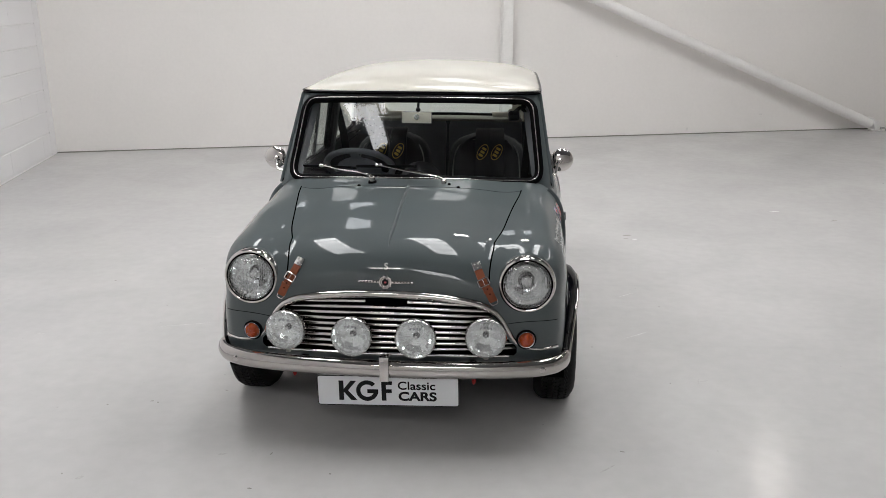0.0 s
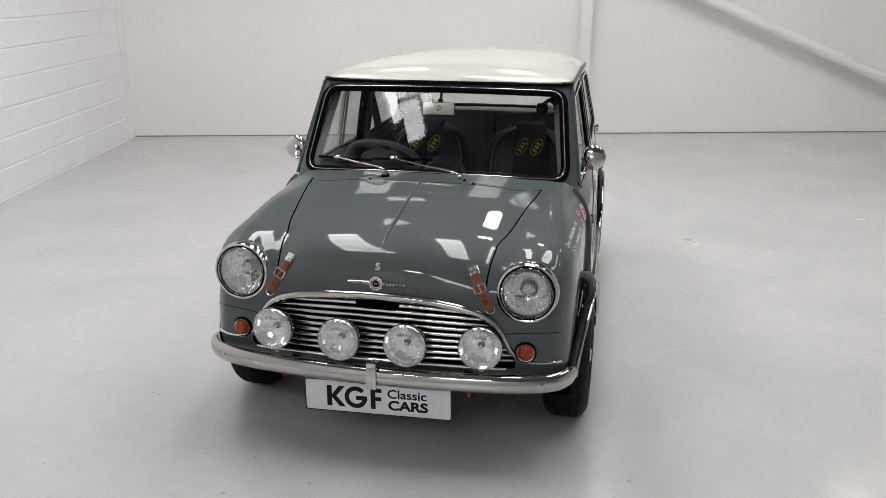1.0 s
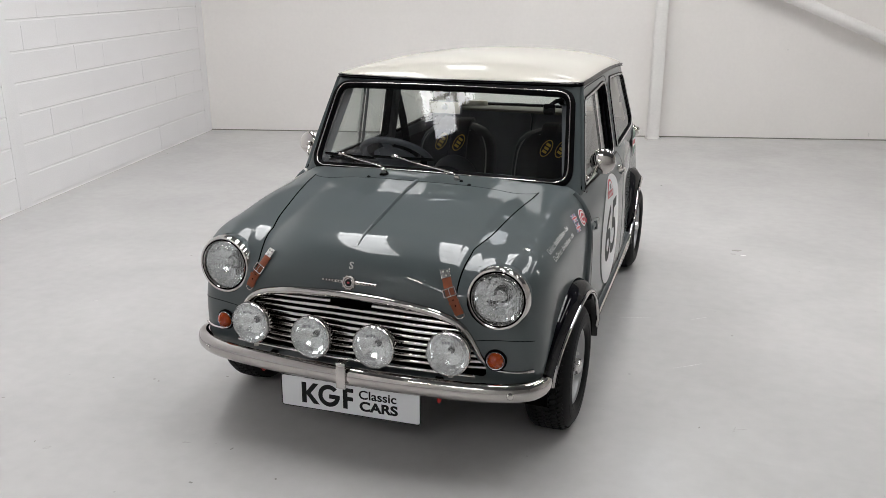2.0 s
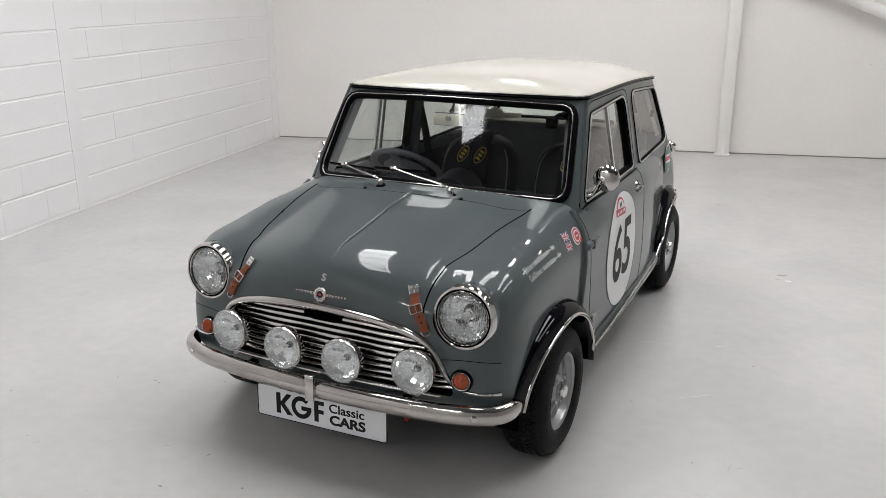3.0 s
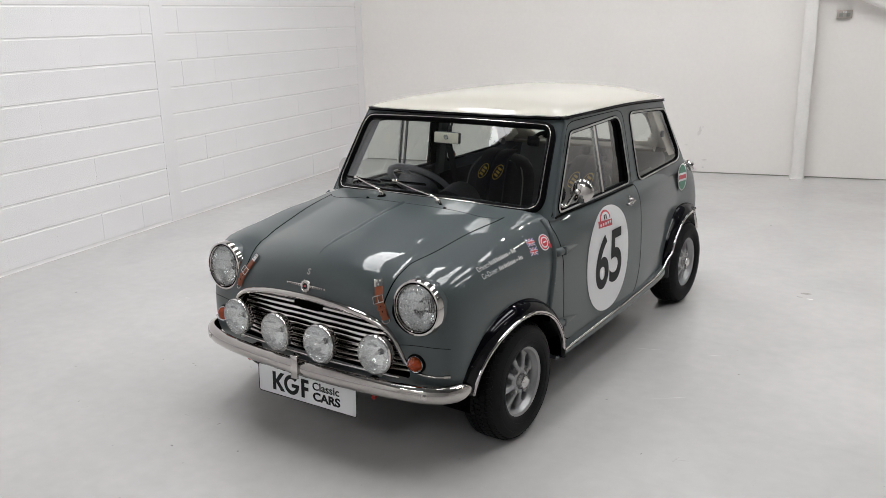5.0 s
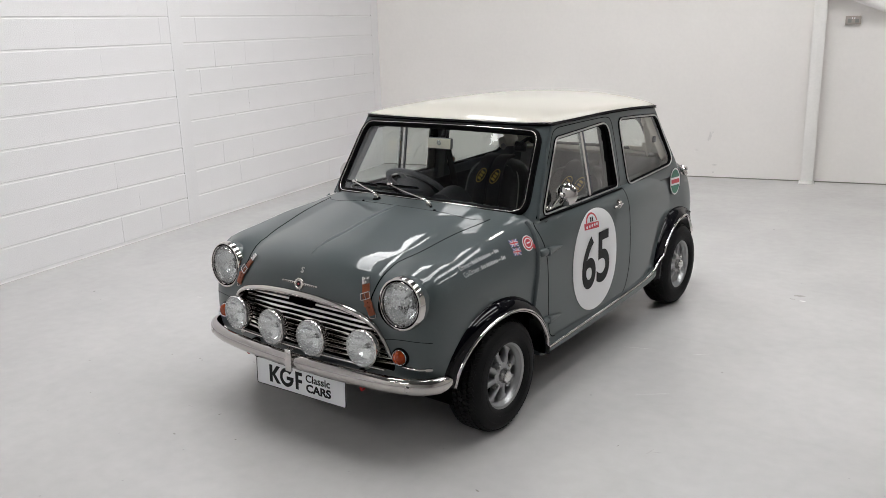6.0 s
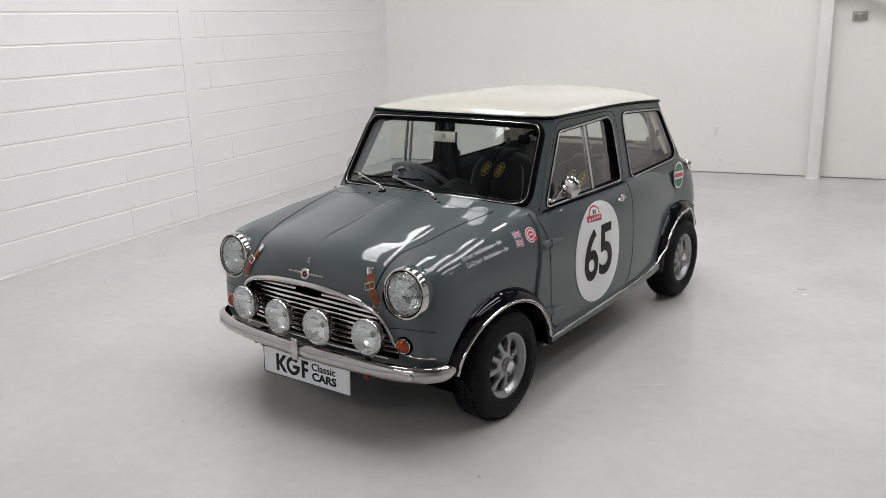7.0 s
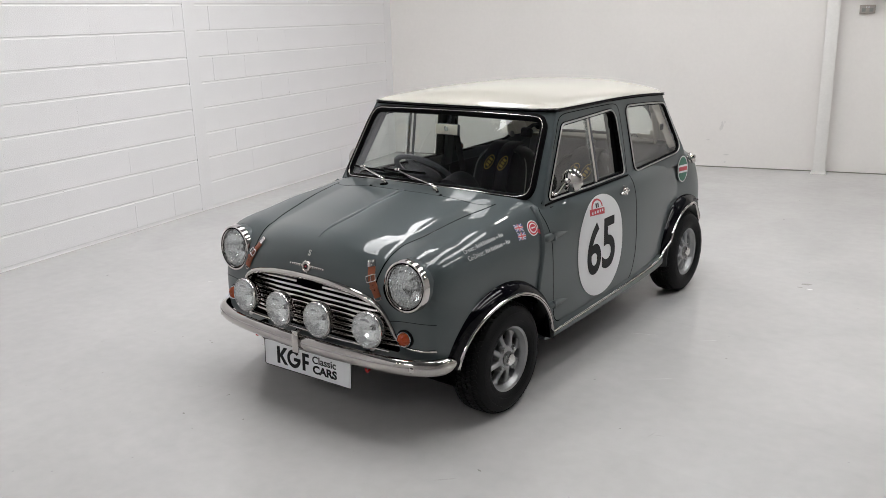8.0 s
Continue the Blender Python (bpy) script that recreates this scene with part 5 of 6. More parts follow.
for s in (-1, 1):
    def body_x(y, z):
        x = cast((2, y, z), (-1, 0, 0))[0].x
        return max(cabin_x(y, z), x if x < .68 else 0)

    for nm, poly in (("door_window_frame", door_poly), ("quarter_window_frame", quarter_poly)):
        q = even(poly, 130, True)
        p3 = [(s * (cabin_x(y, z) + .0035), y, z) for y, z in q]
        nn = [(s, 0, .17)] * len(p3)
        fr = bead(nm, [(x + s * .0015, y, z) for x, y, z in p3], nn, .0048, .0042, FRAME, label="bright metal window frame", closed=True)
        bead("outer_rubber", p3, nn, .0090, .0028, RUBBER, fr, closed=True)
        mid_ = q.mean(0)
        q2 = mid_ + (q - mid_) * .975
        part("inner_rubber", sweep([(s * (cabin_w(z) - .006), y, z) for y, z in q2], [(-.009, -.008), (.009, -.008), (.007, .004), (-.007, .004)], nn, closed=True), RUBBER, fr)
    part("window_divider", sweep([(s * (cabin_w(z) - .002), y, z) for y, z in ((.925, .868), (.920, 1.03), (.915, 1.198))], [(-.011, -.010), (.011, -.010), (.010, .004), (-.010, .004)], [(s, 0, .17)] * 3), CHROME_S, car, "bright upright between the sliding panes")
    part("pane_edge", sweep([(s * (cabin_w(z) - .010), y, z) for y, z in ((.968, .870), (.952, 1.198))], [(-.006, -.006), (.006, -.006), (.006, .003), (-.006, .003)], [(s, 0, .17)] * 2), TRIM_G, car)
    part("window_channel", sweep([(s * (cabin_w(z) - .022), y, z) for y, z in ((1.205, .868), (1.19, 1.19))], [(-.034, -.012), (.034, -.012), (.034, .002), (-.034, .002)], [(s, 0, .17)] * 2), RUBBER, car, "black window channel")
    waist = [(s * (body_x(y, z - .004) + .003), y, z) for y, z in mid_path([(.425, .842), (.60, .848), (.90, .850), (1.25, .852)], 24)]
    bead("waist_strip", waist, [(s, 0, .3)] * len(waist), .0050, .003, RUBBER, label="black waist strip under the door window")
    part("quarter_catch", box((.012, .03, .04), Matrix.Translation((s * (cabin_w(1.05) - .02), 1.835, 1.05)), .004), TRIM, car, "black quarter window catch")
    bead("pillar_flange", smooth_path([(s * (cabin_w(z) + .001), wind_y(cabin_w(z) - .045, z) + .038, z) for z in np.linspace(.845, 1.24, 9)], 3), [(s, -.55, .3)] * 25, .007, .012, PAINT, label="welded flange along the windscreen pillar")

# Wipers
for px, py, pz, x0, x1, z0, z1, bend in ((-.169, .222, .900, -.525, -.262, .926, .931, -.39), (.154, .230, .890, -.262, .018, .938, .944, -.12)):
    blade = [Vector((x, wind_y(x, z) - .016 - .008, z + .008)) for x, z in zip(np.linspace(x0, x1, 14), np.linspace(z0, z1, 14))]
    w = part("wiper", lathe([(0, .026), (.008, .025), (.012, .018), (.012, .004), (.016, -.004), (.017, -.014)], facing((px, py, pz), (0, -.35, 1)), 20), CHROME, car, "chrome windscreen wiper with black blade")
    k = 4 if bend < -.3 else 4
    mid_b = blade[5]
    arm = [Vector((px, py - .004, pz + .018)), Vector((px - .035, py - .002, pz + .034)), Vector((px, py, pz)).lerp(mid_b, .6) + Vector((0, -.012, .014)), mid_b + Vector((0, -.014, .008))]
    part("arm", sweep(smooth_path(arm, 6), ring_profile(.0058, 10, .6), scale=[1.5 - .035 * i for i in range(19)]), CHROME, w)
    bl = part("blade", sweep(blade, [(-.003, -.010), (.003, -.010), (.004, .002), (-.004, .002)], [(0, -.78, .62)] * 14), RUBBER, w, "black rubber blade")
    part("blade_back", sweep([b + Vector((0, -.004, .003)) for b in blade[1:-1]], ring_profile(.0035, 8)), RUBBER, bl)
    part("blade_clip", box((.03, .014, .012), facing(mid_b + Vector((0, -.010, .006)), (0, -.78, .62)), .003), CHROME, bl)
    part("spindle_boot", lathe([(.020, -.012), (.019, .002), (.013, .008)], facing((px, py, pz - .004), (0, -.35, 1)), 20), RUBBER, w)

# Washer jets on the scuttle
for s in (-1, 1):
    p, n = on_top([(s * .223, .182)])
    jet = part("washer_jet", lathe([(0, .004), (.006, .004), (.008, .002), (.009, -.003)], facing(p[0], n[0]), 16), RUBBER, car, "small black washer jet")
    part("nozzle", lathe([(0, .007), (.002, .0065), (.003, .003)], facing(p[0], n[0]), 10), RUBBER, jet)

# Door mirrors: round chrome heads on curved arms
for s, hx, hz in ((-1, .722, .930), (1, .690, .938)):
    head = facing((s * hx, .580, hz), (s * .12, -.95, .12))
    mir = part("door_mirror", lathe([(0, .012), (.020, .0110), (.036, .0075), (.047, .003), (.0535, -.004), (.055, -.011), (.051, -.015)], head, 48), CHROME, car, "round chrome door mirror on a curved arm", 60)
    part("mirror_glass", lathe([(.051, -.0145), (0, -.0145)], head, 40), CHROME_S, mir)
    arm = [Vector((s * .630, .500, .880)), Vector((s * .648, .498, .880)), Vector((s * (hx - .032), .510, .888)), Vector((s * (hx - .024), .535, .915)), Vector((s * (hx - .014), .556, hz - .004)), Vector((s * (hx - .004), .573, hz))]
    part("arm", sweep(smooth_path(arm, 6), ring_profile(.0060, 10)), CHROME, mir)
    part("foot", lathe([(0, .016), (.009, .014), (.014, .004), (.016, -.008)], facing((s * .630, .500, .880), (s, -.1, .1)), 20), CHROME, mir)
    part("ball_joint", lathe([(0, .012), (.009, .008), (.013, 0), (.009, -.008), (0, -.012)], facing((s * (hx - .012), .556, hz), (0, 1, 0)), 16), CHROME, mir)

# Fuel filler and rear bumper
fm = facing((.610, 2.198, .790), (.80, .28, .52))
cap = part("fuel_filler", lathe([(.024, -.06), (.024, .012), (.032, .014), (.036, .020), (.036, .034), (.030, .042), (.012, .046), (0, .046)], fm, 32), CHROME, car, "chrome fuel filler cap")
part("cap_lever", box((.06, .016, .010), fm @ Matrix.Translation((0, 0, .050)), .003), CHROME, cap)
rb = mid_path([(-.585, 2.43), (-.58, 2.46), (-.55, 2.50), (-.42, 2.525), (0, 2.54), (.42, 2.525), (.55, 2.50), (.58, 2.46), (.585, 2.43)], 70)
rn = [((rb[min(i + 1, 69)] - rb[max(i - 1, 0)])[1] * -1, (rb[min(i + 1, 69)] - rb[max(i - 1, 0)])[0], 0) for i in range(70)]
part("rear_bumper", sweep([(x, y, .375) for x, y in rb], prof, rn), CHROME_B, car, "polished chrome rear bumper", 60)
for s in (-1, 1):
    m = facing((s * .47, 2.405, .60), (s * .05, 1, 0))
    part("rear_lamp", lathe([(.05, -.03), (.05, .010), (.035, .022), (0, .026)], m, 28), RED, car, "red rear lamp")


# ---- the car: markings ----
def decal(name, poly, material, parent, lift, label="", s=1, rings_=5):
    """A flat shape of (y, z) points laid on the side of the shell."""
    poly = np.array(poly, float)
    c = poly.mean(0)
    n = len(poly)
    pts = [tuple(c)] + [tuple(c + (p - c) * k / rings_) for k in range(1, rings_ + 1) for p in poly]
    p3, _ = on_side(s, pts, lift)
    fs = [(0, 1 + j, 1 + (j + 1) % n) for j in range(n)]
    for k in range(rings_ - 1):
        a, b = 1 + k * n, 1 + (k + 1) * n
        fs += [(a + j, b + j, b + (j + 1) % n, a + (j + 1) % n) for j in range(n)]
    return put(name, p3, fs, material, parent, label, 60)


def ellipse(cy, cz, a, b, n=64, power=2.0):
    return [(cy + a * math.copysign(abs(math.cos(t)) ** (2 / power), math.cos(t)), cz + b * math.copysign(abs(math.sin(t)) ** (2 / power), math.sin(t))) for t in np.linspace(0, 2 * math.pi, n, endpoint=False)]


def side_text(words, cy, cz, wide, high, material, parent, lift, slope=0.0, bold=0.0, name="lettering"):
    bm = text_bm(words, 1.0, 0.0, bold)
    bmesh.ops.triangulate(bm, faces=bm.faces)
    for reach in (.25, .12, .06):
        bmesh.ops.subdivide_edges(bm, edges=[e for e in bm.edges if e.calc_length() > reach], cuts=1)
        bmesh.ops.triangulate(bm, faces=bm.faces)
    xs_ = [v.co.x for v in bm.verts]
    ys_ = [v.co.y for v in bm.verts]
    kx, ky = wide / (max(xs_) - min(xs_)), high / (max(ys_) - min(ys_))
    mx, my = (max(xs_) + min(xs_)) / 2, (max(ys_) + min(ys_)) / 2
    for v in bm.verts:
        y, z = cy + (v.co.x - mx) * kx, cz + (v.co.y - my) * ky + slope * (v.co.x - mx) * kx
        q, n = cast((2, y, z), (-1, 0, 0))
        v.co = q + n * lift
    return part(name, bm, material, parent)


roundel = decal("number_roundel", ellipse(.880, .556, .236, .258, power=2.15), WHITE_V, car, .0028, "white race number roundel on the door", rings_=12)
side_text("6", .806, .553, .142, .268, BLACK_V, roundel, .0042, bold=.02, name="race_number")
side_text("5", .958, .555, .142, .268, BLACK_V, roundel, .0042, bold=.02, name="race_number")
def quad(cy, cz, w, h, shear=0.0, n=6):
    return [(cy + w * a / 2, cz + h * b / 2 + shear * w * a / 2) for a, b in [(-1 + 2 * i / n, -1) for i in range(n)] + [(1, -1 + 2 * i / 2) for i in range(2)] + [(1 - 2 * i / n, 1) for i in range(n)] + [(-1, 1 - 2 * i / 2) for i in range(2)]]


decal("plaque_band", quad(.835, .738, .150, .032, -.08), RED_V, roundel, .0036)
decal("plaque_dome", [(.835 + .058 * math.cos(t), .756 + .046 * math.sin(t)) for t in np.linspace(0, math.pi, 24)], RED_V, roundel, .0036)
decal("plaque_field", [(.835 + .046 * math.cos(t), .757 + .036 * math.sin(t)) for t in np.linspace(0, math.pi, 24)], WHITE_V, roundel, .0044)
decal("plaque_bar", quad(.826, .770, .012, .022), BLACK_V, roundel, .0052)
decal("plaque_bar", quad(.844, .770, .012, .022), BLACK_V, roundel, .0052)
for y in (.785, .812, .838, .864, .888):
    decal("plaque_bar", quad(y, .738, .014, .012), WHITE_V, roundel, .0044)

def patch(name, at, along, shape, material, parent, lift, label=""):
    """A small flat shape of (right, up) points laid on the shell round a place, its right side along a way."""
    c, n, _, _ = SHELL.find_nearest(Vector(at))
    n = n if n.dot(Vector((1, 0, .5))) > 0 else -n
    u = Vector(along)
    u = (u - n * u.dot(n)).normalized()
    v = n.cross(u)
    v = v if v.z > 0 else -v
    poly = np.array(shape, float)
    mid2 = poly.mean(0)
    flatp = [mid2] + [mid2 + (q - mid2) * k / 3 for k in (1, 2, 3) for q in poly]
    out = []
    for a, b in flatp:
        q, qn, _, _ = SHELL.find_nearest(c + u * a + v * b)
        qn = qn if qn.dot(n) > 0 else -qn
        out.append(q + qn * lift)
    m = len(poly)
    fs = [(0, 1 + k, 1 + (k + 1) % m) for k in range(m)]
    for r in range(2):
        a, b = 1 + r * m, 1 + (r + 1) * m
        fs += [(a + k, b + k, b + (k + 1) % m, a + (k + 1) % m) for k in range(m)]
    return put(name, out, fs, material, parent, label, 60)


def patch_text(words, at, along, wide, high, material, parent, lift):
    c, n, _, _ = SHELL.find_nearest(Vector(at))
    n = n if n.dot(Vector((1, 0, .5))) > 0 else -n
    u = Vector(along)
    u = (u - n * u.dot(n)).normalized()
    v = n.cross(u)
    v = v if v.z > 0 else -v
    bm = text_bm(words, 1.0)
    bmesh.ops.triangulate(bm, faces=bm.faces)
    xs_, ys_ = [w.co.x for w in bm.verts], [w.co.y for w in bm.verts]
    for w in bm.verts:
        q, qn, _, _ = SHELL.find_nearest(c + u * ((w.co.x - min(xs_)) / (max(xs_) - min(xs_)) * wide) + v * (((w.co.y - min(ys_)) / (max(ys_) - min(ys_)) - .5) * high))
        w.co = q + (qn if qn.dot(n) > 0 else -qn) * lift
    return part("lettering", bm, material, parent)


def oblong(cx, cy, w, h):
    return quad(cx, cy, w, h)


# Crew lettering: plain words, with bars in the place of the names
row1, row2 = Vector((.642, -.204, .761)), Vector((.659, -.201, .736))
way = Vector((-.006, .31, .006)).normalized()
crew = patch("crew_lettering", row1, way, oblong(.076, .0, .004, .004), WHITE_V, car, .0012, "small white crew lettering on the wing")
patch_text("Driver:", row1, way, .070, .022, WHITE_V, crew, .0014)
patch_text("Co-Driver:", row2, way, .104, .022, WHITE_V, crew, .0014)
for row, words in ((row1, ((.084, 4), (.130, 8), (.222, 1), (.240, 3))), (row2, ((.118, 3), (.154, 8), (.246, 1), (.264, 3)))):
    for at_, count in words:
        for k in range(count):
            tall = .005 if count == 1 else .0185 if k in (0, 3) else .0135
            patch("name_bar", row, way, oblong(at_ + .0105 * k + .003, (tall - .0185) / 2 if count > 1 else -.002, .0056 if count > 1 else .010, tall), WHITE_V, crew, .0014)

for at in ((.632, .187, .773), (.652, .185, .745)):
    fl = patch("flag_sticker", at, (0, 1, -.12), oblong(0, 0, .058, .034), BLUE_V, car, .0010, "small red white and blue flag sticker")
    for sg in (-1, 1):
        patch("white_saltire", at, (0, 1, -.12), [(-.029, -sg * .017), (-.022, -sg * .017), (.029, sg * .017), (.022, sg * .017)], WHITE_V, fl, .0014)
    patch("white_cross", at, (0, 1, -.12), oblong(0, 0, .057, .011), WHITE_V, fl, .0016)
    patch("white_cross", at, (0, 1, -.12), oblong(0, 0, .012, .033), WHITE_V, fl, .0017)
    patch("red_cross", at, (0, 1, -.12), oblong(0, 0, .057, .006), RED_V, fl, .0022)
    patch("red_cross", at, (0, 1, -.12), oblong(0, 0, .007, .033), RED_V, fl, .0023)
ra = (.650, .278, .762)
ros = patch("rosette_sticker", ra, (0, 1, 0), ellipse(0, 0, .038, .036, 36), WHITE_V, car, .0012, "round red and white rosette sticker")
patch("rosette_ring", ra, (0, 1, 0), ellipse(0, 0, .033, .031, 36), RED_V, ros, .0017)
patch("rosette_field", ra, (0, 1, 0), ellipse(0, 0, .026, .024, 36), WHITE_V, ros, .0022)
patch("rosette_heart", ra, (0, 1, 0), ellipse(0, 0, .020, .018, 36), RED_V, ros, .0027)
patch("rosette_bar", ra, (0, 1, 0), oblong(0, .001, .024, .006), WHITE_V, ros, .0032)
patch("rosette_tail", ra, (0, 1, 0), [(.022, -.024), (.034, -.012), (.056, -.024), (.048, -.028), (.042, -.038)], RED_V, ros, .0014)

shell_side, even_sheet = on_side, []


def on_side(s, pts, lift=0.0):
    """Points (y, z) laid on whichever lies further out, shell or cabin."""
    p, n = shell_side(s, pts, lift)
    for i, (y, z) in enumerate(pts):
        h = CABIN.ray_cast(Vector((2, y, z)), Vector((-1, 0, 0)))
        if h[0] is not None and h[0].x + lift > p[i].x * s:
            p[i] = Vector((s * (h[0].x + lift), y, z))
        if abs(p[i].y - y) > .01 or abs(p[i].z - z) > .01 or p[i].x * s < .5:
            g = CABIN.find_nearest(Vector((.66, y, z)))[0]
            p[i] = Vector((s * (max(g.x, .640) + lift), y, z))
    # one even sheet over the step between shell and cabin
    A = np.array([(1, q.y, q.z) for q in p])
    x = np.array([q.x * s for q in p])
    if not even_sheet:
        fit_ = np.linalg.lstsq(A, x - lift, rcond=None)[0]
        even_sheet.append((fit_, np.percentile(x - lift - A @ fit_, 92)))
    sheet = A @ even_sheet[0][0] + even_sheet[0][1] + lift
    return [Vector((s * float(a), q.y, q.z)) for a, q in zip(sheet, p)], n


oval = decal("oil_sticker", ellipse(2.020, .765, .080, .080, 48), WHITE_V, car, .0045, "oval green white and red oil sticker")
decal("green_field", ellipse(2.020, .765, .071, .072, 48), GREEN_V, oval, .0052)
decal("white_band", quad(2.020, .765, .138, .046, -.06), WHITE_V, oval, .0059)
decal("red_band", quad(2.020, .765, .128, .024, -.06), RED_V, oval, .0066)

# ---- the car: inside ----
part("dash_shelf", box((1.16, .22, .05), pose(0, .52, .805, -8, 0, 0), .02, 3), TRIM_G, car, "dark grey padded parcel shelf")
part("dash_roll", sweep([(x, .415 + .10 * (abs(x) / .56) ** 2, .842 - .012 * (abs(x) / .56) ** 2) for x in np.linspace(-.56, .56, 20)], ring_profile(.032, 12)), TRIM_G, car, "grey padded dashboard roll")
bm = lathe([(.0, .05), (.10, .05), (.105, .03), (.105, -.08), (0, -.08)], facing((0, .62, .80), (0, 1, .25)), 32)
part("instrument_pod", bm, TRIM, car, "round instrument pod")
sm = facing((-.325, .725, .862), (0, .62, .78))
wheel_ = part("steering_wheel", lathe([(.168 + .017 * math.cos(t), .014 * math.sin(t)) for t in np.linspace(0, 2 * math.pi, 12, endpoint=False)], sm, 48, closed=True), WHEEL_G, car, "dark grey leather rimmed steering wheel")
part("boss", lathe([(0, .010), (.060, .008), (.100, .000), (.112, -.012), (.100, -.024), (.060, -.05), (.03, -.09)], sm, 28), WHEEL_G, wheel_, "padded wheel centre")
for k in range(3):
    part("spoke", box((.135, .045, .006), sm @ pose(0, 0, 0, 0, 0, 90 + 120 * k) @ Matrix.Translation((.09, 0, -.012)), .001), WHEEL_G, wheel_, "dark grey wheel spoke")
part("column", sweep([(-.325, .66, .78), (-.335, .40, .58)], ring_profile(.025, 12)), TRIM, car)


def seat(x, pads=(-.058, .058), aft=.06, rise=.028):
    st = part("seat_cushion", box((.44, .46, .14), pose(x, 1.06 + aft, .42 + rise, 6, 0, 0), .05, 4), TRIM, car, "black rally seat with light piping")
    rows = []
    for z, w, y in ((.42, .20, 1.29), (.50, .225, 1.315), (.60, .235, 1.345), (.70, .235, 1.372), (.78, .225, 1.395), (.822, .205, 1.406), (.857, .165, 1.418), (.878, .10, 1.426), (.885, .03, 1.428)):
        ring = [(w, 0), (w * .92, -.045), (w * .72, -.075), (w * .5, -.052), (0, -.045), (-w * .5, -.052), (-w * .72, -.075), (-w * .92, -.045), (-w, 0), (-w * .85, .05), (0, .07), (w * .85, .05)]
        rows.append([(x + a, y + b + aft, z + rise) for a, b in ring])
    n = 12
    vs = [p for r in rows for p in r]
    fs = grid_faces(len(rows), n, True) + [tuple(range(n))[::-1], tuple(range((len(rows) - 1) * n, len(rows) * n))]
    back = put("backrest", vs, fs, TRIM, st, "black vinyl bucket backrest", 60)
    pipe = [(x + a, y - .073 + aft, z + rise) for a, y, z in mid_path([(-.185, 1.325, .50), (-.196, 1.350, .60), (-.196, 1.377, .70), (-.182, 1.402, .79), (-.135, 1.430, .840), (0, 1.450, .864), (.135, 1.430, .840), (.182, 1.402, .79), (.196, 1.377, .70), (.196, 1.350, .60), (.185, 1.325, .50)], 50)]
    part("piping", sweep(pipe, ring_profile(.0042, 6)), PIPE, back, "pale grey piping")
    for dx in pads:
        hp = [Vector((x + dx * k, y + aft, z + rise)) for k, y, z in ((1.0, 1.235, .60), (1.0, 1.262, .70), (.98, 1.290, .80), (.95, 1.325, .862), (.92, 1.375, .900), (.9, 1.44, .905))]
        pad = part("harness_pad", sweep(smooth_path(hp, 4), [(-.045, -.008), (.045, -.008), (.045, .006), (.038, .010), (-.038, .010), (-.045, .006)], [(0, -1, .45)] * 21), CLOTH, st, "black harness shoulder pad with a yellow mark")
        m = facing((x + dx * .98, 1.279 + aft, .800 + rise), (0, -1, .36)) @ pose(0, 0, 0, 0, 0, 62)
        part("pad_mark", lathe([(.026, 0), (.0265, .0012), (.029, .0012), (.0295, 0)], m @ Matrix.Diagonal((1.7, .95, 1, 1)), 32), YELLOW, pad)
        for k in (-1, 0, 1):
            part("pad_bar", box((.014, .026, .0015), m @ Matrix.Translation((.021 * k, 0, .001)), .0004), YELLOW, pad)
    return st


seat(-.270, (-.058, .046))
seat(.295, (-.022, .062))
part("rear_bench", box((1.06, .42, .18), pose(0, 1.86, .42, 5, 0, 0), .05, 4), TRIM_G, car, "black rear bench seat")
for s in (-1, 1):
    part("rear_backrest", box((.50, .14, .46), pose(s * .26, 2.05, .69, -14, 0, 0), .055, 4), TRIM_G, car, "dark grey vinyl rear backrest half")
part("rear_shelf", box((1.06, .17, .02), Matrix.Translation((0, 2.075, .915)), .006), SHELF, car, "tan trimmed rear parcel shelf")
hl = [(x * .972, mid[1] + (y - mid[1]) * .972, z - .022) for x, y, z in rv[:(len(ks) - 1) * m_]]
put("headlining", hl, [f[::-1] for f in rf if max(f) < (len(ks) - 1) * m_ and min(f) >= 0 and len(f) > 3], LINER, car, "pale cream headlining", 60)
for s in (-1, 1):
    part("door_card", box((.012, .80, .46), Matrix.Translation((s * .645, .86, .60)), .004), TRIM, car, "black door trim card")
    part("side_trim", box((.012, .70, .40), Matrix.Translation((s * .635, 1.68, .62)), .004), TRIM, car, "black rear side trim")
    post = [(s * (cabin_w(z) - .034), y, z) for y, z in ((1.285, .80), (1.278, 1.0), (1.262, 1.21))]
    part("belt_post", sweep(post, [(-.030, -.012), (.030, -.012), (.030, .012), (-.030, .012)], [(s, 0, .17)] * 3), TRIM_G, car, "grey trimmed centre pillar")
    strap_ = [Vector((s * .575, 1.30, 1.10)), Vector((s * .54, 1.30, .95)), Vector((s * .52, 1.34, .70)), Vector((s * .53, 1.36, .45))]
    part("seat_belt", sweep(strap_, [(-.022, -.001), (.022, -.001), (.022, .001), (-.022, .001)], [(0, -1, .1)] * 4), CLOTH, car, "black seat belt webbing")
    part("inner_pillar_trim", sweep([(s * (cabin_w(z) - .062), wind_y(cabin_w(z) - .05, z) + .055, z) for z in (.83, 1.0, 1.22)], [(-.022, -.014), (.022, -.014), (.016, .014), (-.016, .014)], [(s, -.8, .4)] * 3), TRIM_G, car, "grey windscreen pillar trim")
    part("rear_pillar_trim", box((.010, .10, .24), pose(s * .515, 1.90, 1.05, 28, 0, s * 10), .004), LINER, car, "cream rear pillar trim")
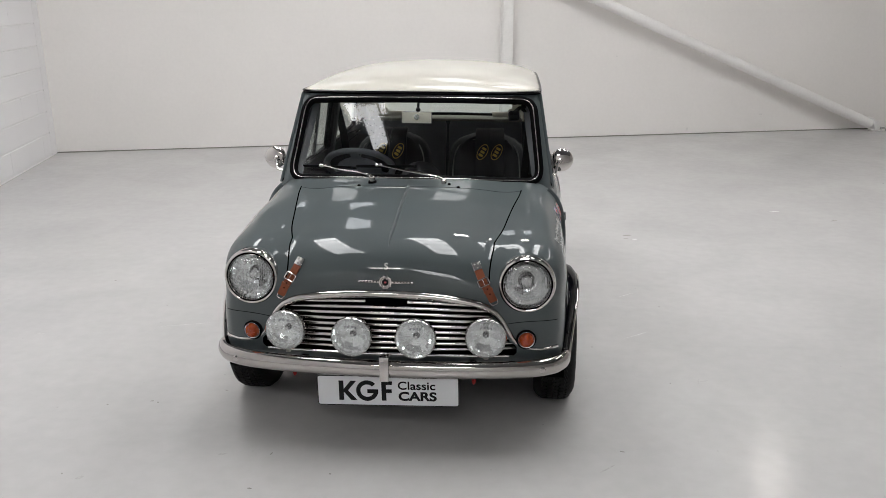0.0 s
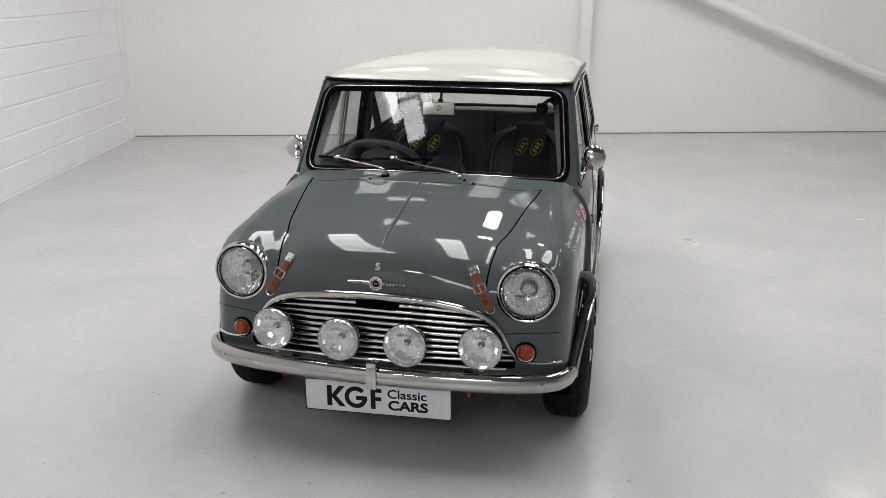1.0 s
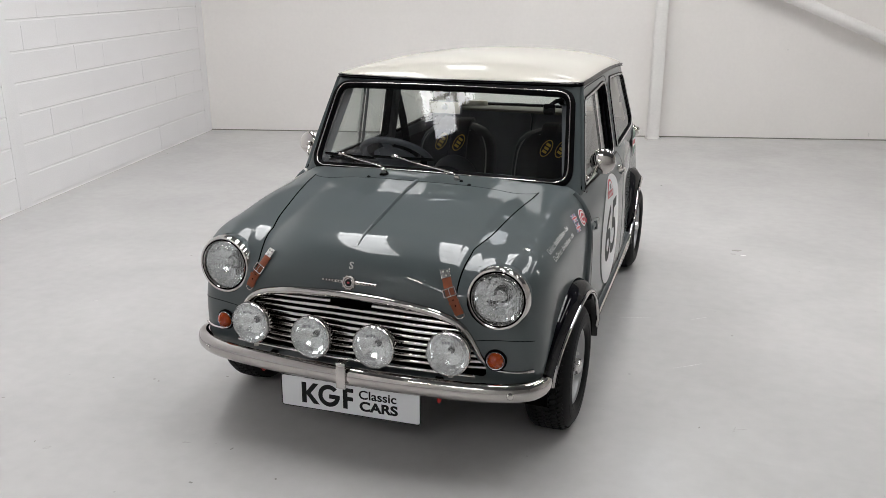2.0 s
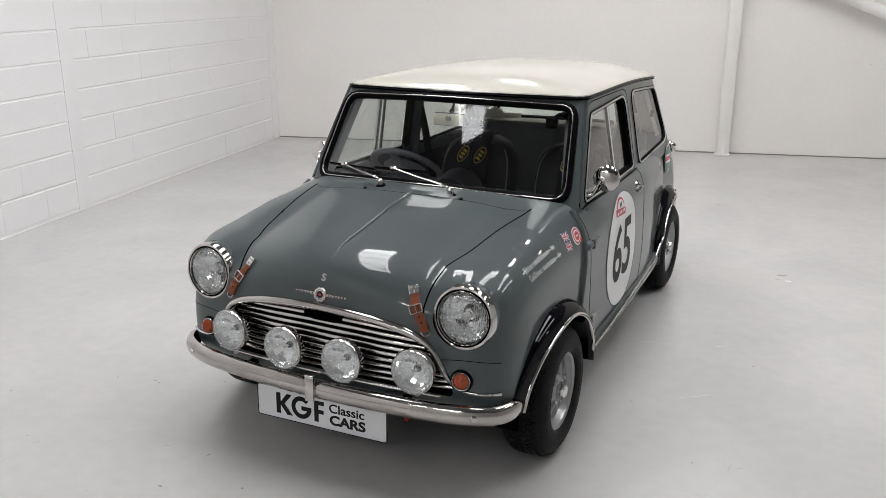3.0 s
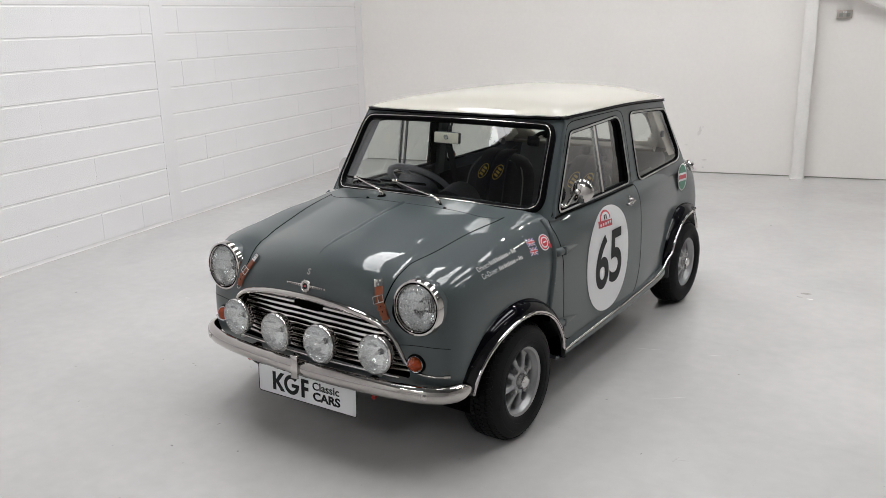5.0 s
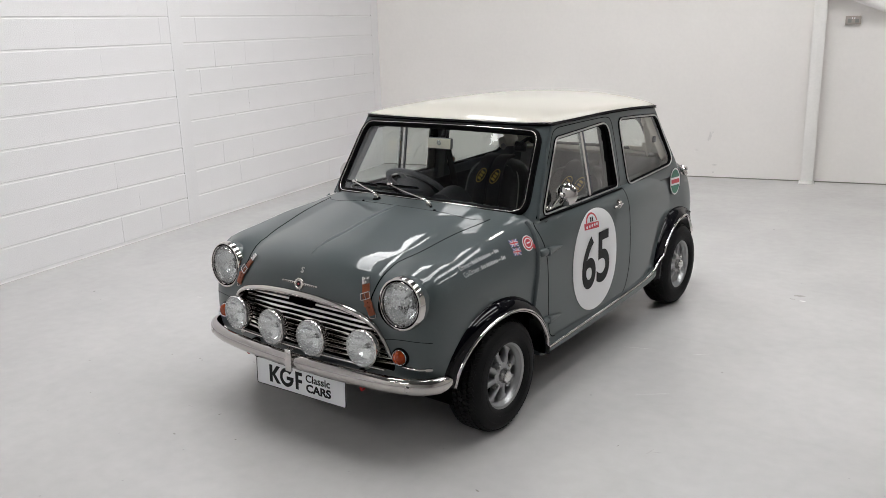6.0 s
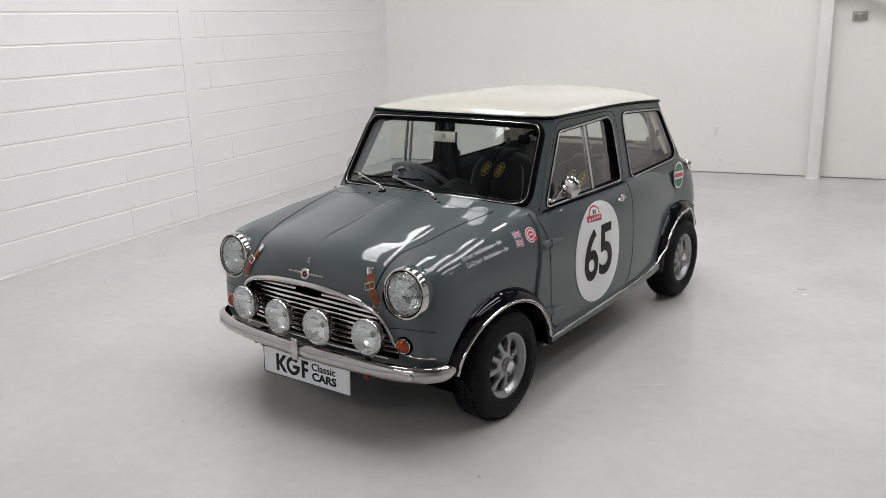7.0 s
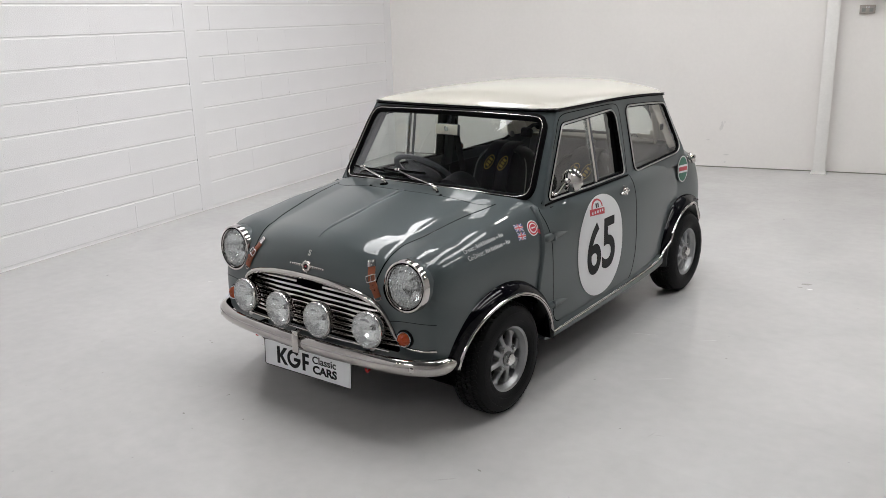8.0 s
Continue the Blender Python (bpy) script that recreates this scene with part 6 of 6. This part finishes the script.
for s in (-1, 1):
    rows = []
    for z in np.linspace(.90, 1.245, 12):
        c = [(x, y) for x, y in cabin_ring(z, grow=-.034) if y > rear_y(.5, z) - .19 and x > .30]
        rows.append([(s * x, y, z) for x, y in even(c, 16)])
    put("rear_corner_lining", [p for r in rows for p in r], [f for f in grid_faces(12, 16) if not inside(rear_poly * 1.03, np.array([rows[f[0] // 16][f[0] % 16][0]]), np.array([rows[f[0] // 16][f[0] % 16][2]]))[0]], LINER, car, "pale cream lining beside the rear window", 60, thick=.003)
rvm = part("interior_mirror", box((.146, .022, .056), pose(-.004, .535, 1.141, -6, 0, 0), .008, 3), TRIM_G, car, "pale backed rear view mirror")
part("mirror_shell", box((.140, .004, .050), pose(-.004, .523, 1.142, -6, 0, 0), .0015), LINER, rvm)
part("mirror_stem", sweep([(0, .542, 1.16), (0, .556, 1.185), (0, .575, 1.215)], ring_profile(.006, 10)), TRIM, rvm)
part("stem_knuckle", lathe([(0, .012), (.010, .006), (.012, 0), (.010, -.006), (0, -.012)], Matrix.Translation((0, .550, 1.176)), 16), TRIM, rvm)
part("mirror_disc", lathe([(0, .002), (.012, .002), (.014, 0)], facing((-.004, .520, 1.145), (0, -1, -.1)), 24), CHROME_S, rvm)
cm = part("dash_camera", box((.050, .045, .045), pose(.455, .560, 1.150, -20, 0, 10), .010, 3), RUBBER, car, "small black camera on a screen mount")
part("mount_arm", sweep([(.455, .56, 1.165), (.480, .575, 1.185), (.505, .595, 1.19)], ring_profile(.009, 10)), RUBBER, cm)
part("mount_cup", lathe([(.022, 0), (.018, .012), (0, .016)], facing((.505, .592, 1.185), (0, .8, -.6)), 20), RUBBER, cm)


# The body narrows towards the tail and the roofline falls a little
def settle(x, y, z):
    if y > 0.85:
        k = min(max((z - 0.40) / 0.28, 0), 1)
        x -= math.copysign(min(abs(x) / 0.5, 1) * 0.018 * (y - 0.85) * (0.3 + 0.7 * k * k * (3 - 2 * k)), x)
    if y > 1.1:
        z -= 0.034 * ((y - 1.1) / 0.86) ** 2 * min(max((z - 0.9) / 0.3, 0), 1)
    return x, y, z


for ob in car.children_recursive:
    up = ob
    while up.parent != car:
        up = up.parent
    if ob.type == "MESH" and up.name.split(".")[0] != "wheel":
        for v in ob.data.vertices:
            v.co = settle(*v.co)
        ob.data.update()


# ---- the courses of the block wall ----
COURSE, BLOCK_L = 0.2285, 0.45


def block_mesh(length):
    bm = box((length, 0.02, COURSE - 0.008), Matrix.Translation((0, -0.010, 0)))
    long = [e for e in bm.edges if abs(e.verts[0].co.x - e.verts[1].co.x) > 0.01]
    bmesh.ops.bevel(bm, geom=long, offset=0.0065, segments=2, profile=0.5, affect="EDGES")
    me = bpy.data.meshes.new("block")
    bm.to_mesh(me)
    bm.free()
    me.materials.append(BLOCK)
    return me


block_meshes = {}
STRIP = (3.482, 3.635)
rest_v, rest_f = [], []
for k in range(int(HIGH / COURSE)):
    z = 0.020 + COURSE * (k + 0.5)
    for a, b in ((0.16, STRIP[0]), (STRIP[1], DEEP + 0.8)):
        x = 5.105 - 0.2 * BLOCK_L * 0 + (0 if k % 2 else 0.225)
        x -= BLOCK_L * math.ceil((x - a) / BLOCK_L)
        while x < b:
            l, r = max(x, a), min(x + BLOCK_L, b)
            x += BLOCK_L
            if r - l < 0.03:
                continue
            tight = 0.002 if random.random() < 0.035 else 0.0
            w = round(r - l - tight, 4)
            at = LEFT @ Matrix.Translation(((l + r) / 2, random.uniform(-0.0003, 0.0003), z + random.uniform(-0.0012, 0.0012)))
            if k < 9 and r < 7.0:
                if w not in block_meshes:
                    block_meshes[w] = block_mesh(w)
                ob = new("block", block_meshes[w])
                ob.parent = wall_left
                ob.matrix_basis = at
            else:
                base = len(rest_v)
                h, e = (COURSE - 0.008) / 2, w / 2
                rest_v += [at @ Vector(p) for p in ((-e, -0.02, -h), (e, -0.02, -h), (e, -0.02, h), (-e, -0.02, h), (-e, 0, -h), (e, 0, -h), (e, 0, h), (-e, 0, h))]
                rest_f += [tuple(base + i for i in f) for f in ((4, 5, 6, 7), (0, 1, 5, 4), (1, 2, 6, 5), (2, 3, 7, 6), (3, 0, 4, 7))]
rest = put("upper_blocks", rest_v, rest_f, BLOCK, wall_left, smooth=False)
tagged(rest, kind="stuff")
part("render_strip", box((STRIP[1] - STRIP[0] - 0.0004, 0.02, HIGH), LEFT @ Matrix.Translation((sum(STRIP) / 2, -0.0085, HIGH / 2))), BLOCK, wall_left)
part("corner_strip", box((0.1598, 0.02, HIGH), LEFT @ Matrix.Translation((0.0799, -0.0085, HIGH / 2))), BLOCK, wall_left)
